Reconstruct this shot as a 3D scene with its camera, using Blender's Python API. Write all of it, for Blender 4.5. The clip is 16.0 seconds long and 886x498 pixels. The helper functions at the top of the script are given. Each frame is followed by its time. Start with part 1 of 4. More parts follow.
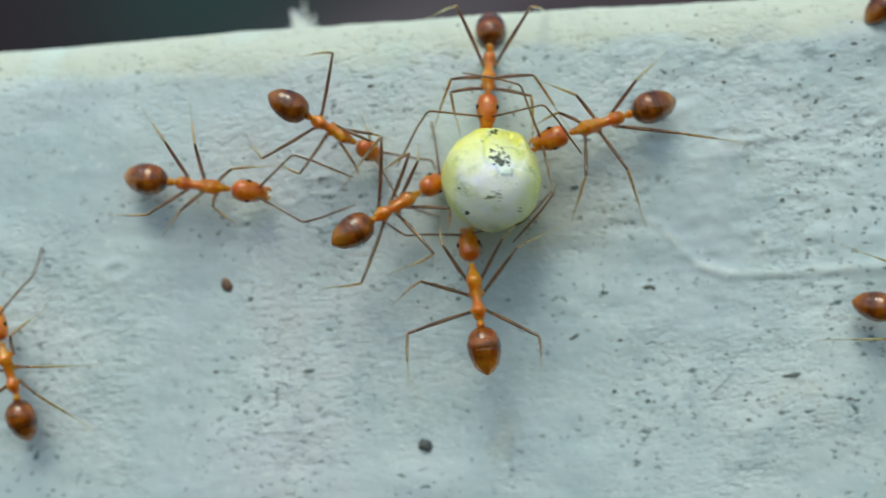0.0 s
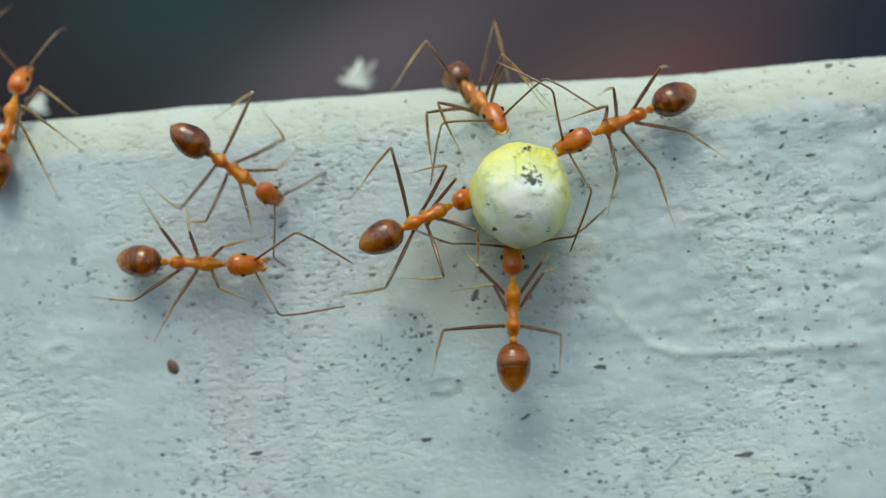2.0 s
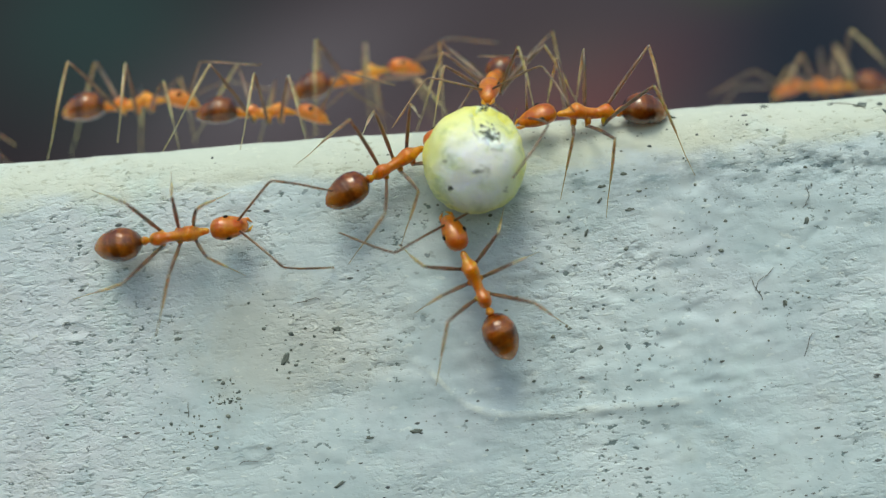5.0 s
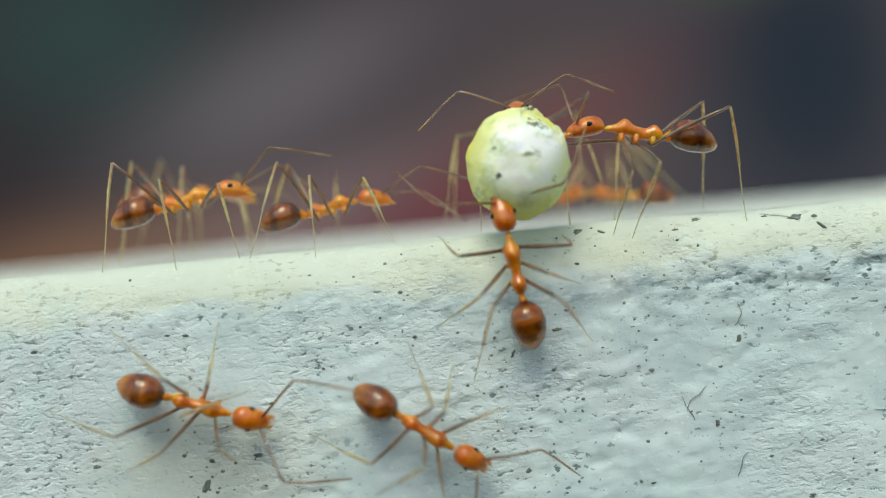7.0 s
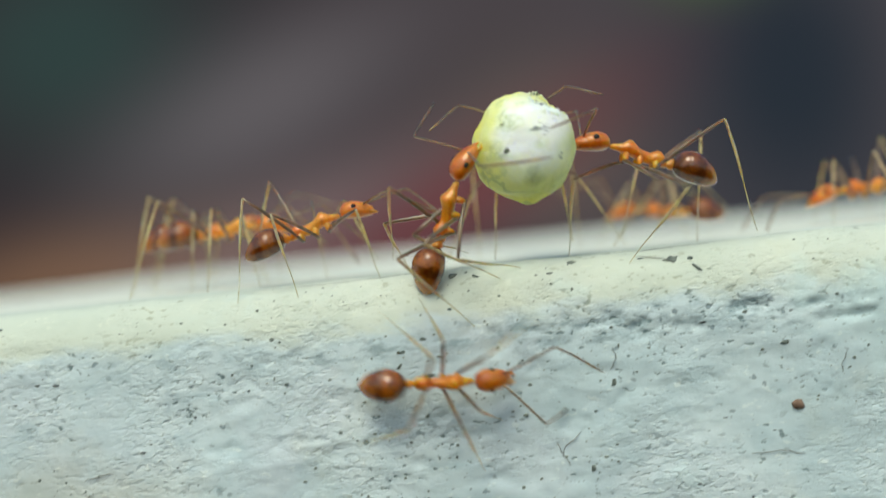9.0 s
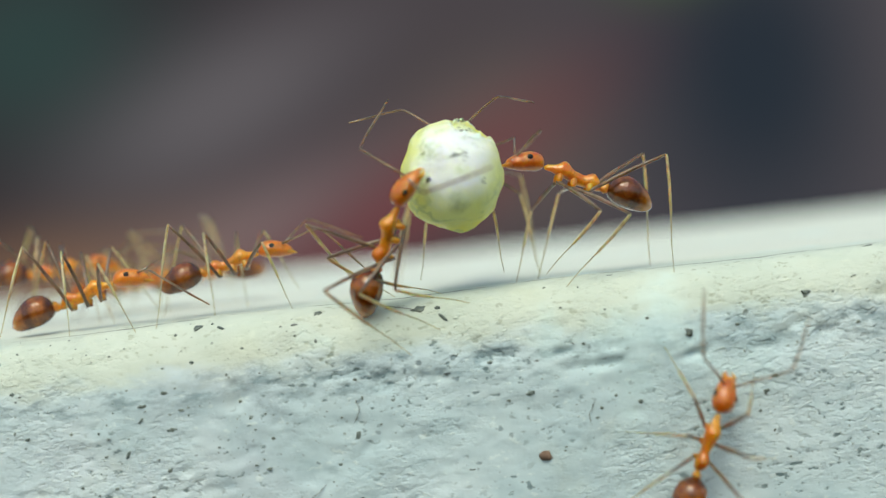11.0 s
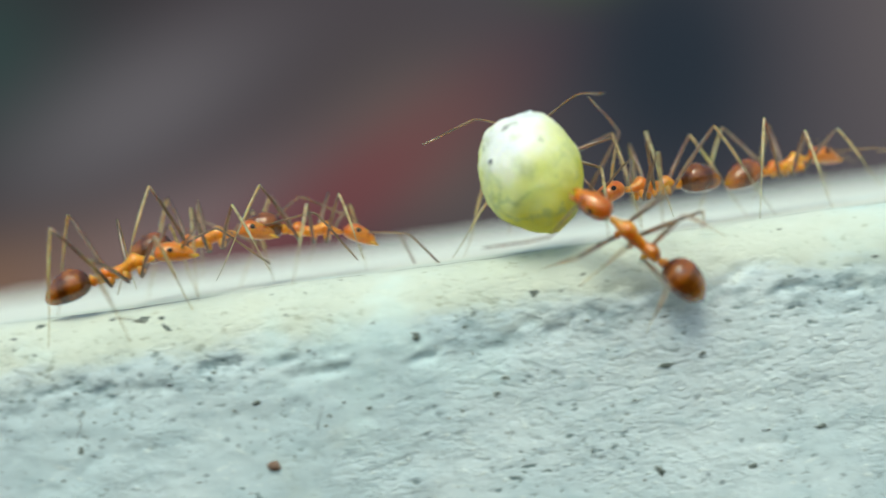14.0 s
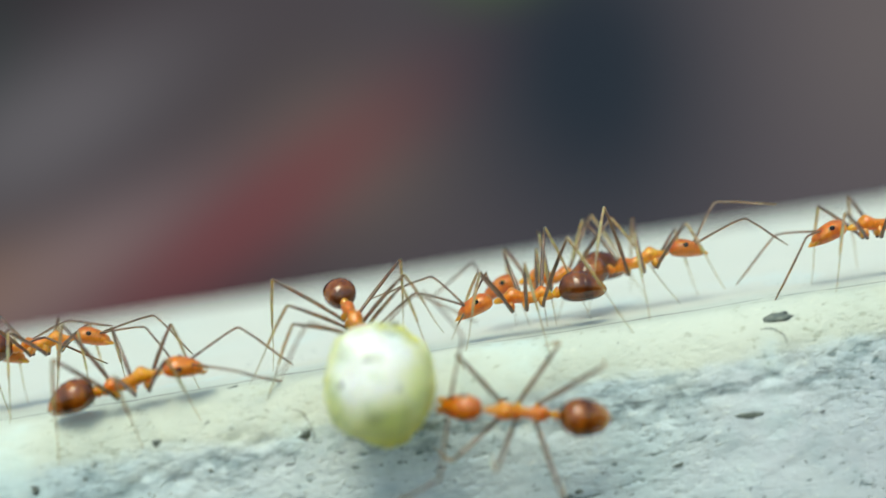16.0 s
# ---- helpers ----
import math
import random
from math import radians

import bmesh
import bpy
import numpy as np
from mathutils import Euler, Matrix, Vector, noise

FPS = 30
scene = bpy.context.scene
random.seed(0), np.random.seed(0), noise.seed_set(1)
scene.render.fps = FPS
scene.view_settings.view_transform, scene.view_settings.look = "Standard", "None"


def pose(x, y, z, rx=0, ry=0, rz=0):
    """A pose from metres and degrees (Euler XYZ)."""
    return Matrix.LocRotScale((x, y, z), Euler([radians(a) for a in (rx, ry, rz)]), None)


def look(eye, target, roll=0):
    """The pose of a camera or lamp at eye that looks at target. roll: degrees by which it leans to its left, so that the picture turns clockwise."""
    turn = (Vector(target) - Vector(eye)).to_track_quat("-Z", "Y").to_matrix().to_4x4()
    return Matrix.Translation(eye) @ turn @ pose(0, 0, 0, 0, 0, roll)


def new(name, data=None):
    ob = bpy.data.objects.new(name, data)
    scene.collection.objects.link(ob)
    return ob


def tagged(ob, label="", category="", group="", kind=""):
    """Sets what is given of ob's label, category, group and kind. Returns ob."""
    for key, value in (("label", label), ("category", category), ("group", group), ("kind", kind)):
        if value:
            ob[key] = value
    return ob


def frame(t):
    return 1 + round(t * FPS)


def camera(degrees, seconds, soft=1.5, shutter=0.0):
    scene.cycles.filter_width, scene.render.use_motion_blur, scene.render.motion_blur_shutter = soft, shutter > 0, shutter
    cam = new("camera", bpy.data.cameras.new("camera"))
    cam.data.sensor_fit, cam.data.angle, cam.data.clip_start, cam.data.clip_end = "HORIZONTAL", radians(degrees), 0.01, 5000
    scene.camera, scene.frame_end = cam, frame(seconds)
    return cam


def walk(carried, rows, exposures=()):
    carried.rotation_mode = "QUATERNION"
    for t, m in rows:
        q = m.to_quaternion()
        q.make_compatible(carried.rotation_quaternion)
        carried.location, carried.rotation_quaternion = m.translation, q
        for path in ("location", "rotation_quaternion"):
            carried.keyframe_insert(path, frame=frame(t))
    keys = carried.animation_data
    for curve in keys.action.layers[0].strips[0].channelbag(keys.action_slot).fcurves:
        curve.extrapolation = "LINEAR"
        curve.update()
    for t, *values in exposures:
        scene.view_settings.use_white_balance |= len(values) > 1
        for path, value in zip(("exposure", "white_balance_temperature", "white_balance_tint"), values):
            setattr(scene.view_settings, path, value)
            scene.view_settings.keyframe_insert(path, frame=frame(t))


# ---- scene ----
MM = 0.001


def mm(x, y, z):
    return Vector((x, y, z)) * MM


# ---- camera ----
cam = camera(36.0, 16.0, soft=1.2, shutter=0.4)
cam.data.dof.use_dof = True
cam.data.dof.focus_distance = 42.5 * MM
cam.data.dof.aperture_fstop = 29.0

# seconds, place in millimetres, turn in degrees
PATH = [
    (0.0, 1.87, -45.22, -7.14, 89.12, 3.65, 1.78),
    (0.5, 0.81, -45.13, -6.07, 89.12, 3.45, 2.09),
    (1.0, 1.48, -44.84, -5.04, 89.04, 3.63, 2.25),
    (1.5, 2.79, -44.70, -4.38, 88.81, 3.82, 1.68),
    (2.0, 2.99, -44.57, -4.29, 88.66, 3.98, 0.83),
    (2.5, 3.32, -44.36, -4.47, 88.76, 4.24, 0.05),
    (3.0, 3.81, -44.06, -3.78, 89.31, 4.21, -1.28),
    (3.5, 3.89, -43.58, -2.97, 89.63, 4.25, -2.09),
    (3.7, 4.59, -43.47, -3.57, 89.65, 4.26, -2.28),
    (5.8, 9.03, -42.60, -1.95, 88.62, 5.02, -0.42),
    (6.0, 9.62, -42.50, -1.21, 88.53, 5.09, -0.40),
    (6.5, 10.63, -42.17, 0.70, 88.27, 5.13, -0.76),
    (7.0, 10.71, -41.88, 0.98, 88.23, 5.32, -0.75),
    (7.5, 12.85, -42.27, 0.55, 88.31, 5.42, -0.43),
    (8.0, 13.24, -41.99, 1.35, 88.42, 5.47, -0.30),
    (8.5, 13.87, -42.03, 1.17, 88.46, 5.67, -0.26),
    (9.0, 14.99, -41.57, 1.84, 88.43, 5.93, -0.45),
    (9.5, 16.85, -41.49, 4.33, 88.52, 5.59, -0.32),
    (9.7, 18.10, -41.67, 3.22, 88.39, 5.53, -0.31),
    (11.8, 24.08, -40.66, 2.85, 87.81, 7.02, 0.32),
    (12.0, 23.67, -40.75, 2.85, 87.76, 7.02, 0.39),
    (12.5, 25.81, -40.02, 3.91, 87.82, 7.02, 0.25),
    (13.0, 28.41, -39.99, 3.37, 87.67, 7.17, -0.90),
    (13.5, 27.66, -40.00, 2.89, 87.76, 7.35, -1.34),
    (14.0, 30.55, -40.27, 2.07, 87.80, 7.82, -1.48),
    (14.5, 33.96, -39.81, 1.79, 87.69, 8.22, -2.08),
    (15.0, 36.79, -39.72, 1.82, 87.25, 8.54, -2.63),
    (15.5, 39.68, -39.89, 3.68, 86.86, 8.54, -2.49),
    (16.0, 41.79, -39.67, 5.32, 86.90, 8.70, -2.22),
]
walk(cam, [(t, pose(x * MM, y * MM, z * MM, rx, ry, rz)) for t, x, y, z, rx, ry, rz in PATH],
     exposures=[(0.0, -0.31, 6450, -6), (3.7, -0.36, 6650, -4), (6.5, -0.13, 6800, -6), (9.0, -0.16, 6900, -6), (13.0, -0.06, 6750, -8), (16.0, -0.05, 6700, -9)])

# ---- world and sun ----
SUN_ELEVATION = 56.0
world = bpy.data.worlds.new("overcast_sky")
scene.world = world
world.use_nodes = True
sky = world.node_tree.nodes.new("ShaderNodeTexSky")
sky.sky_type, sky.sun_disc = "NISHITA", False
sky.sun_elevation, sky.sun_rotation = radians(SUN_ELEVATION), radians(190)
sky.air_density, sky.dust_density = 1.2, 2.5
world.node_tree.links.new(sky.outputs[0], world.node_tree.nodes["Background"].inputs[0])
world.node_tree.nodes["Background"].inputs[1].default_value = 0.165
sun = new("sun", bpy.data.lights.new("sun", "SUN"))
sun.data.energy, sun.data.angle, sun.data.color = 1.85, radians(26), (1.0, 0.93, 0.82)
sun.matrix_world = look((-0.06, -0.33, 0.50), (0, 0.0, 0))


# ---- materials ----
class Nodes:
    """Short ways to make and link the nodes of one material."""

    def __init__(self, name):
        self.mat = bpy.data.materials.new(name)
        self.mat.use_nodes = True
        self.tree = self.mat.node_tree
        self.bsdf = self.tree.nodes["Principled BSDF"]
        self.coord = self.tree.nodes.new("ShaderNodeTexCoord").outputs["Object"]

    def node(self, kind, **values):
        n = self.tree.nodes.new(kind)
        for key, value in values.items():
            if key in n.inputs:
                self.put(n.inputs[key], value)
        return n

    def put(self, socket, value):
        if isinstance(value, bpy.types.NodeSocket):
            self.tree.links.new(value, socket)
        else:
            socket.default_value = value

    def scaled(self, x, y, z, turn=0.0):
        n = self.tree.nodes.new("ShaderNodeMapping")
        self.put(n.inputs["Vector"], self.coord)
        n.inputs["Scale"].default_value = (x, y, z)
        n.inputs["Rotation"].default_value = (0, radians(turn), 0)
        return n.outputs[0]

    def noise(self, scale, detail=4.0, rough=0.55, vector=None):
        n = self.node("ShaderNodeTexNoise", Scale=scale, Detail=detail, Roughness=rough)
        self.put(n.inputs["Vector"], vector if vector is not None else self.coord)
        return n.outputs["Fac"]

    def band(self, value, low, high):
        n = self.node("ShaderNodeMapRange", **{"From Min": low, "From Max": high})
        n.interpolation_type = "SMOOTHSTEP"
        self.put(n.inputs["Value"], value)
        return n.outputs["Result"]

    def mix(self, fac, a, b, how="MIX"):
        n = self.tree.nodes.new("ShaderNodeMix")
        n.data_type, n.blend_type = "RGBA", how
        self.put(n.inputs[0], fac)
        for socket, value in ((n.inputs[6], a), (n.inputs[7], b)):
            self.put(socket, value if isinstance(value, bpy.types.NodeSocket) else (*value, 1.0))
        return n.outputs[2]

    def sum(self, a, b, how="ADD"):
        n = self.tree.nodes.new("ShaderNodeMath")
        n.operation = how
        self.put(n.inputs[0], a)
        self.put(n.inputs[1], b)
        return n.outputs[0]

    def bump(self, height, distance, strength=1.0):
        n = self.node("ShaderNodeBump", Strength=strength, Distance=distance, Height=height)
        self.put(self.bsdf.inputs["Normal"], n.outputs[0])

    def shade(self, color, rough=0.5, **more):
        b = self.bsdf
        self.put(b.inputs["Base Color"], color if isinstance(color, bpy.types.NodeSocket) else (*color, 1.0))
        self.put(b.inputs["Roughness"], rough)
        for key, value in more.items():
            self.put(b.inputs[key.replace("_", " ")], value)
        return self.mat


def paint_material():
    """Old white paint on the ledge: greyish, stained, pitted, with fine dirt caught in the brush strokes."""
    n = Nodes("weathered_white_paint")
    back = n.node("ShaderNodeSeparateXYZ")
    n.put(back.inputs[0], n.coord)
    wide = n.noise(140.0, 5.0, 0.6)
    streak = n.noise(1.0, 5.0, 0.6, n.scaled(600.0, 1000.0, 1300.0, 6))
    fine = n.noise(4200.0, 5.0, 0.65)
    pits = n.noise(1.0, 3.0, 0.6, n.scaled(2900.0, 4400.0, 5200.0))
    cracks = n.noise(1.0, 6.0, 0.7, n.scaled(700.0, 1500.0, 1900.0, 4))
    color = n.mix(n.band(wide, 0.35, 0.68), (0.53, 0.645, 0.700), (0.69, 0.775, 0.820))
    color = n.mix(n.sum(n.band(streak, 0.50, 0.74), 0.45, "MULTIPLY"), color, (0.38, 0.51, 0.57))
    color = n.mix(n.sum(n.band(n.noise(330.0, 3.0, 0.5), 0.58, 0.80), 0.5, "MULTIPLY"), color, (0.60, 0.62, 0.52))
    color = n.mix(n.sum(n.band(n.noise(95.0, 4.0, 0.6), 0.48, 0.70), 0.6, "MULTIPLY"), color, (0.62, 0.64, 0.73))
    color = n.mix(n.sum(n.band(n.noise(520.0, 5.0, 0.65), 0.53, 0.70), 0.5, "MULTIPLY"), color, (0.42, 0.52, 0.58))
    thin = n.sum(cracks, -0.5)
    thin = n.sum(thin, thin, "MULTIPLY")
    lines = n.sum(n.band(thin, 0.00022, 0.0), n.band(n.noise(310.0, 3.0, 0.6), 0.50, 0.66), "MULTIPLY")
    color = n.mix(n.sum(lines, 0.35, "MULTIPLY"), color, (0.17, 0.22, 0.23))
    specks = n.sum(n.band(pits, 0.605, 0.65), n.band(n.noise(260.0, 3.0), 0.44, 0.60), "MULTIPLY")
    color = n.mix(n.sum(specks, 0.85, "MULTIPLY"), color, (0.10, 0.15, 0.16))
    flecks = n.band(n.noise(1.0, 4.0, 0.6, n.scaled(2300.0, 3600.0, 4200.0, 8)), 0.60, 0.68)
    color = n.mix(n.sum(flecks, 0.5, "MULTIPLY"), color, (0.80, 0.87, 0.87))
    # the top is painted lighter and warmer, in place of stronger light on it
    color = n.mix(n.sum(n.band(back.outputs["Y"], 0.0016, 0.005), 0.8, "MULTIPLY"), color, (0.74, 0.745, 0.665))
    holes = n.node("ShaderNodeTexVoronoi", Scale=2700.0)
    ragged = n.tree.nodes.new("ShaderNodeTexNoise")
    n.put(ragged.inputs["Vector"], n.coord)
    ragged.inputs["Scale"].default_value = 6500.0
    warp = n.tree.nodes.new("ShaderNodeVectorMath")
    warp.operation = "MULTIPLY_ADD"
    n.put(warp.inputs[0], ragged.outputs["Color"])
    warp.inputs[1].default_value = (0.00034, 0.0003, 0.00022)
    n.put(warp.inputs[2], n.coord)
    n.put(holes.inputs["Vector"], warp.outputs[0])
    pick = n.node("ShaderNodeSeparateColor")
    n.put(pick.inputs[0], holes.outputs["Color"])
    size = n.sum(n.band(pick.outputs[0], 0.45, 1.0), 0.27, "MULTIPLY")
    dots = n.sum(n.band(n.sum(size, holes.outputs["Distance"], "SUBTRACT"), 0.0, 0.05), n.band(n.noise(230.0, 4.0, 0.65), 0.46, 0.60), "MULTIPLY")
    color = n.mix(n.sum(dots, 0.6, "MULTIPLY"), color, (0.09, 0.13, 0.16))
    # brownish stain mixed with painted light through the egg; pale raised curl of paint
    place = n.tree.nodes.new("ShaderNodeMapping")
    place.vector_type = "TEXTURE"
    n.put(place.inputs["Vector"], n.coord)
    place.inputs["Location"].default_value = mm(3.2, 0.0, -6.4)
    place.inputs["Scale"].default_value = mm(5.5, 5.0, 3.4)
    spot = n.tree.nodes.new("ShaderNodeTexGradient")
    spot.gradient_type = "SPHERICAL"
    n.put(spot.inputs[0], place.outputs[0])
    stain_and_egg_glow = n.band(n.sum(spot.outputs["Fac"], n.sum(n.noise(500.0, 5.0, 0.65), -0.5)), 0.15, 0.75)
    color = n.mix(n.sum(stain_and_egg_glow, 0.36, "MULTIPLY"), color, (0.52, 0.47, 0.36))
    bend = n.sum(n.sum(n.sum(n.sum(back.outputs["X"], -0.0082), 1 / 0.0009, "MULTIPLY"), 0.0, "TANH"), 0.0011, "MULTIPLY")
    curl = n.sum(n.sum(n.sum(back.outputs["Z"], 0.0082), bend), n.sum(n.sum(n.noise(700.0, 3.0, 0.6), -0.5), 0.0003, "MULTIPLY"))
    curl = n.band(n.sum(curl, curl, "MULTIPLY"), 2.6e-8, 0.4e-8)
    curl = n.sum(curl, n.sum(n.band(back.outputs["X"], 0.0070, 0.0078), n.band(back.outputs["X"], 0.0175, 0.014), "MULTIPLY"), "MULTIPLY")
    color = n.mix(n.sum(curl, n.band(n.noise(900.0, 3.0, 0.6), 0.30, 0.85), "MULTIPLY"), color, (0.82, 0.87, 0.83))
    # warm cream tone along the rounded edge, and a grey worn seam under it
    wander = n.sum(n.sum(n.noise(1.0, 5.0, 0.65, n.scaled(330.0, 330.0, 900.0)), -0.5), 0.0022, "MULTIPLY")
    height = n.sum(back.outputs["Z"], wander)
    edge = n.sum(n.band(height, -0.0019, -0.0010), n.band(back.outputs["Y"], 0.006, 0.0012), "MULTIPLY")
    color = n.mix(n.sum(edge, 0.6, "MULTIPLY"), color, (0.62, 0.635, 0.49))
    off = n.sum(n.sum(height, 0.0021), n.sum(height, 0.0021), "MULTIPLY")
    blotch = n.band(n.noise(1.0, 5.0, 0.7, n.scaled(900.0, 1400.0, 2300.0, 12)), 0.46, 0.62)
    seam = n.sum(n.sum(n.band(off, 4.0e-7, 0.0), blotch, "MULTIPLY"), n.band(back.outputs["X"], -0.004, 0.016), "MULTIPLY")
    color = n.mix(n.sum(seam, 0.7, "MULTIPLY"), color, (0.24, 0.32, 0.36))
    color = n.mix(n.sum(n.band(n.noise(190.0, 4.0, 0.6), 0.54, 0.74), 0.55, "MULTIPLY"), color, (0.66, 0.84, 0.86))
    drift = n.sum(n.sum(n.noise(1.0, 4.0, 0.6, n.scaled(130.0, 0.0, 0.0)), -0.5), 0.0006, "MULTIPLY")
    gap = n.sum(n.sum(back.outputs["Y"], -0.00195), drift)
    gap = n.sum(gap, gap, "MULTIPLY")
    crack = n.sum(n.sum(n.band(gap, 9.0e-9, 1.0e-9), n.band(n.noise(1.0, 3.0, 0.6, n.scaled(260.0, 0.0, 0.0)), 0.36, 0.46), "MULTIPLY"), n.band(back.outputs["X"], 0.008, 0.014), "MULTIPLY")
    color = n.mix(n.sum(crack, 0.8, "MULTIPLY"), color, (0.12, 0.13, 0.13))
    crumb = n.sum(n.noise(1.0, 4.0, 0.6, n.scaled(620.0, 1500.0, 1900.0, 8)), -0.5)
    crumb = n.sum(n.band(n.sum(crumb, crumb, "MULTIPLY"), 0.0030, 0.0), n.sum(n.band(n.noise(240.0, 3.0, 0.6), 0.52, 0.70), 0.16, "MULTIPLY"), "MULTIPLY")
    streak = n.sum(streak, crumb)
    worn = n.band(pits, 0.46, 0.72)
    chipped = n.band(n.noise(1.0, 4.0, 0.6, n.scaled(2300.0, 2900.0, 3400.0, 14)), 0.44, 0.70)
    height = n.sum(n.sum(streak, 0.4, "MULTIPLY"), n.sum(fine, 0.20, "MULTIPLY"))
    height = n.sum(height, n.sum(n.sum(flecks, 0.22, "MULTIPLY"), n.sum(chipped, 0.20, "MULTIPLY")))
    height = n.sum(height, n.sum(n.sum(dots, -0.4, "MULTIPLY"), n.sum(worn, -0.34, "MULTIPLY")))
    patchy = n.sum(n.sum(n.band(n.noise(150.0, 4.0, 0.62), 0.40, 0.60), 0.72, "MULTIPLY"), 0.10)
    n.bump(height, 0.00011, n.sum(n.band(back.outputs["Y"], 0.0034, 0.0014), patchy, "MULTIPLY"))
    return n.shade(color, n.band(fine, 0.2, 1.2), Specular_IOR_Level=0.0)


def ant_material(name, low, high, rough=0.28, glow=0.25, bands=False, clear=0.12):
    """Thin amber shell that lets some light through."""
    n = Nodes(name)
    grain = n.noise(1500.0, 4.0, 0.6)
    color = n.mix(n.band(grain, 0.35, 0.65), low, high)
    color = n.mix(n.sum(n.band(n.noise(3800.0, 4.0, 0.65), 0.52, 0.68), 0.55, "MULTIPLY"), color, tuple(c * 0.45 for c in low))
    color = n.mix(n.sum(n.band(n.noise(760.0, 3.0, 0.6), 0.48, 0.66), 0.35, "MULTIPLY"), color, tuple(c * 0.55 for c in low))
    if bands:
        wave = n.node("ShaderNodeTexWave", Scale=420.0, Distortion=1.2, Detail=2.0)
        n.put(wave.inputs["Vector"], n.coord)
        color = n.mix(n.sum(n.band(wave.outputs["Fac"], 0.55, 0.95), 0.6, "MULTIPLY"), color, tuple(c * 0.35 for c in low))
        along = n.node("ShaderNodeSeparateXYZ")
        n.put(along.inputs[0], n.coord)
        color = n.mix(n.sum(n.band(n.sum(along.outputs["X"], n.sum(grain, 0.0004, "MULTIPLY")), -0.0018, -0.0023), 0.8, "MULTIPLY"), color, (0.84, 0.35, 0.03))
    each = n.tree.nodes.new("ShaderNodeObjectInfo").outputs["Random"]
    color = n.mix(n.sum(each, 0.35, "MULTIPLY"), color, tuple(c * 0.5 for c in low))
    n.bump(n.noise(5200.0, 4.0, 0.65), 0.00004, 0.7)
    mat = n.shade(color, rough, Subsurface_Weight=glow, Subsurface_Scale=0.0006, Specular_IOR_Level=0.5, Coat_Weight=0.55, Coat_IOR=1.6, Coat_Roughness=0.1, Transmission_Weight=clear)
    n.bsdf.inputs["Subsurface Radius"].default_value = (1.0, 0.45, 0.15)
    return mat


def plain_material(name, low, high, rough, scale=3000.0, bump=0.00003, **more):
    n = Nodes(name)
    grain = n.noise(scale, 4.0, 0.6)
    n.bump(n.noise(scale * 2.5, 3.0, 0.6), bump, 0.6)
    return n.shade(n.mix(n.band(grain, 0.3, 0.7), low, high), rough, **more)


def stained(n, color):
    """One black smear, fine dark scratches and a soft olive bruise on the egg."""
    smear = n.noise(2600.0, 4.0, 0.65)
    feather = n.noise(1.0, 3.0, 0.6, n.scaled(1300.0, 1300.0, 5200.0, 35))
    for x, y, z, size, kind in ((0.40, -1.50, 0.66, 0.95, 0), (0.14, -0.85, 1.42, 0.40, 0), (0.24, -1.60, -0.52, 0.85, 1), (-1.08, -1.22, -0.24, 0.36, 1),
                                (-0.86, -0.95, -1.02, 0.22, 0), (0.66, -1.12, -1.05, 0.36, 1), (1.05, -1.20, -0.10, 0.45, 1),
                                (0.05, -0.55, -1.50, 0.70, 2), (-0.50, -1.55, 0.30, 0.50, 2)):
        place = n.tree.nodes.new("ShaderNodeMapping")
        place.vector_type = "TEXTURE"
        n.put(place.inputs["Vector"], n.coord)
        place.inputs["Location"].default_value = (x * MM, y * MM, z * MM)
        place.inputs["Scale"].default_value = (size * MM, size * MM, size * 0.6 * MM)
        spot = n.tree.nodes.new("ShaderNodeTexGradient")
        spot.gradient_type = "SPHERICAL"
        n.put(spot.inputs[0], place.outputs[0])
        if kind == 0:
            mask = n.band(n.sum(n.sum(spot.outputs["Fac"], 0.44, "MULTIPLY"), smear), 0.75, 0.82)
            color = n.mix(n.sum(mask, 0.92, "MULTIPLY"), color, (0.035, 0.05, 0.035))
        elif kind == 1:
            mask = n.band(n.sum(n.sum(spot.outputs["Fac"], 0.40, "MULTIPLY"), feather), 0.77, 0.85)
            color = n.mix(n.sum(mask, 0.75, "MULTIPLY"), color, (0.06, 0.09, 0.06))
        else:
            mask = n.band(n.sum(n.sum(spot.outputs["Fac"], 0.5, "MULTIPLY"), n.sum(smear, 0.6, "MULTIPLY")), 0.45, 0.80)
            color = n.mix(n.sum(mask, 0.45, "MULTIPLY"), color, (0.16, 0.22, 0.07))
    return color


def egg_color(n):
    """Mint white over the broken end, glassy yellow-green away from it."""
    way = n.tree.nodes.new("ShaderNodeVectorMath")
    way.operation = "NORMALIZE"
    n.put(way.inputs[0], n.scaled(1.22, 1.0, 1.0))
    dot = n.tree.nodes.new("ShaderNodeVectorMath")
    dot.operation = "DOT_PRODUCT"
    n.put(dot.inputs[0], way.outputs[0])
    dot.inputs[1].default_value = Vector((-0.06, -0.92, -0.38)).normalized()
    big = n.sum(n.sum(n.noise(520.0, 4.0, 0.6), -0.5), 0.9, "MULTIPLY")
    end = n.sum(dot.outputs["Value"], big)
    color = n.mix(n.band(end, -0.35, 0.45), (0.90, 0.82, 0.09), (0.84, 0.88, 0.40))
    return n.mix(n.band(end, 0.46, 0.88), color, (0.89, 0.97, 0.91))


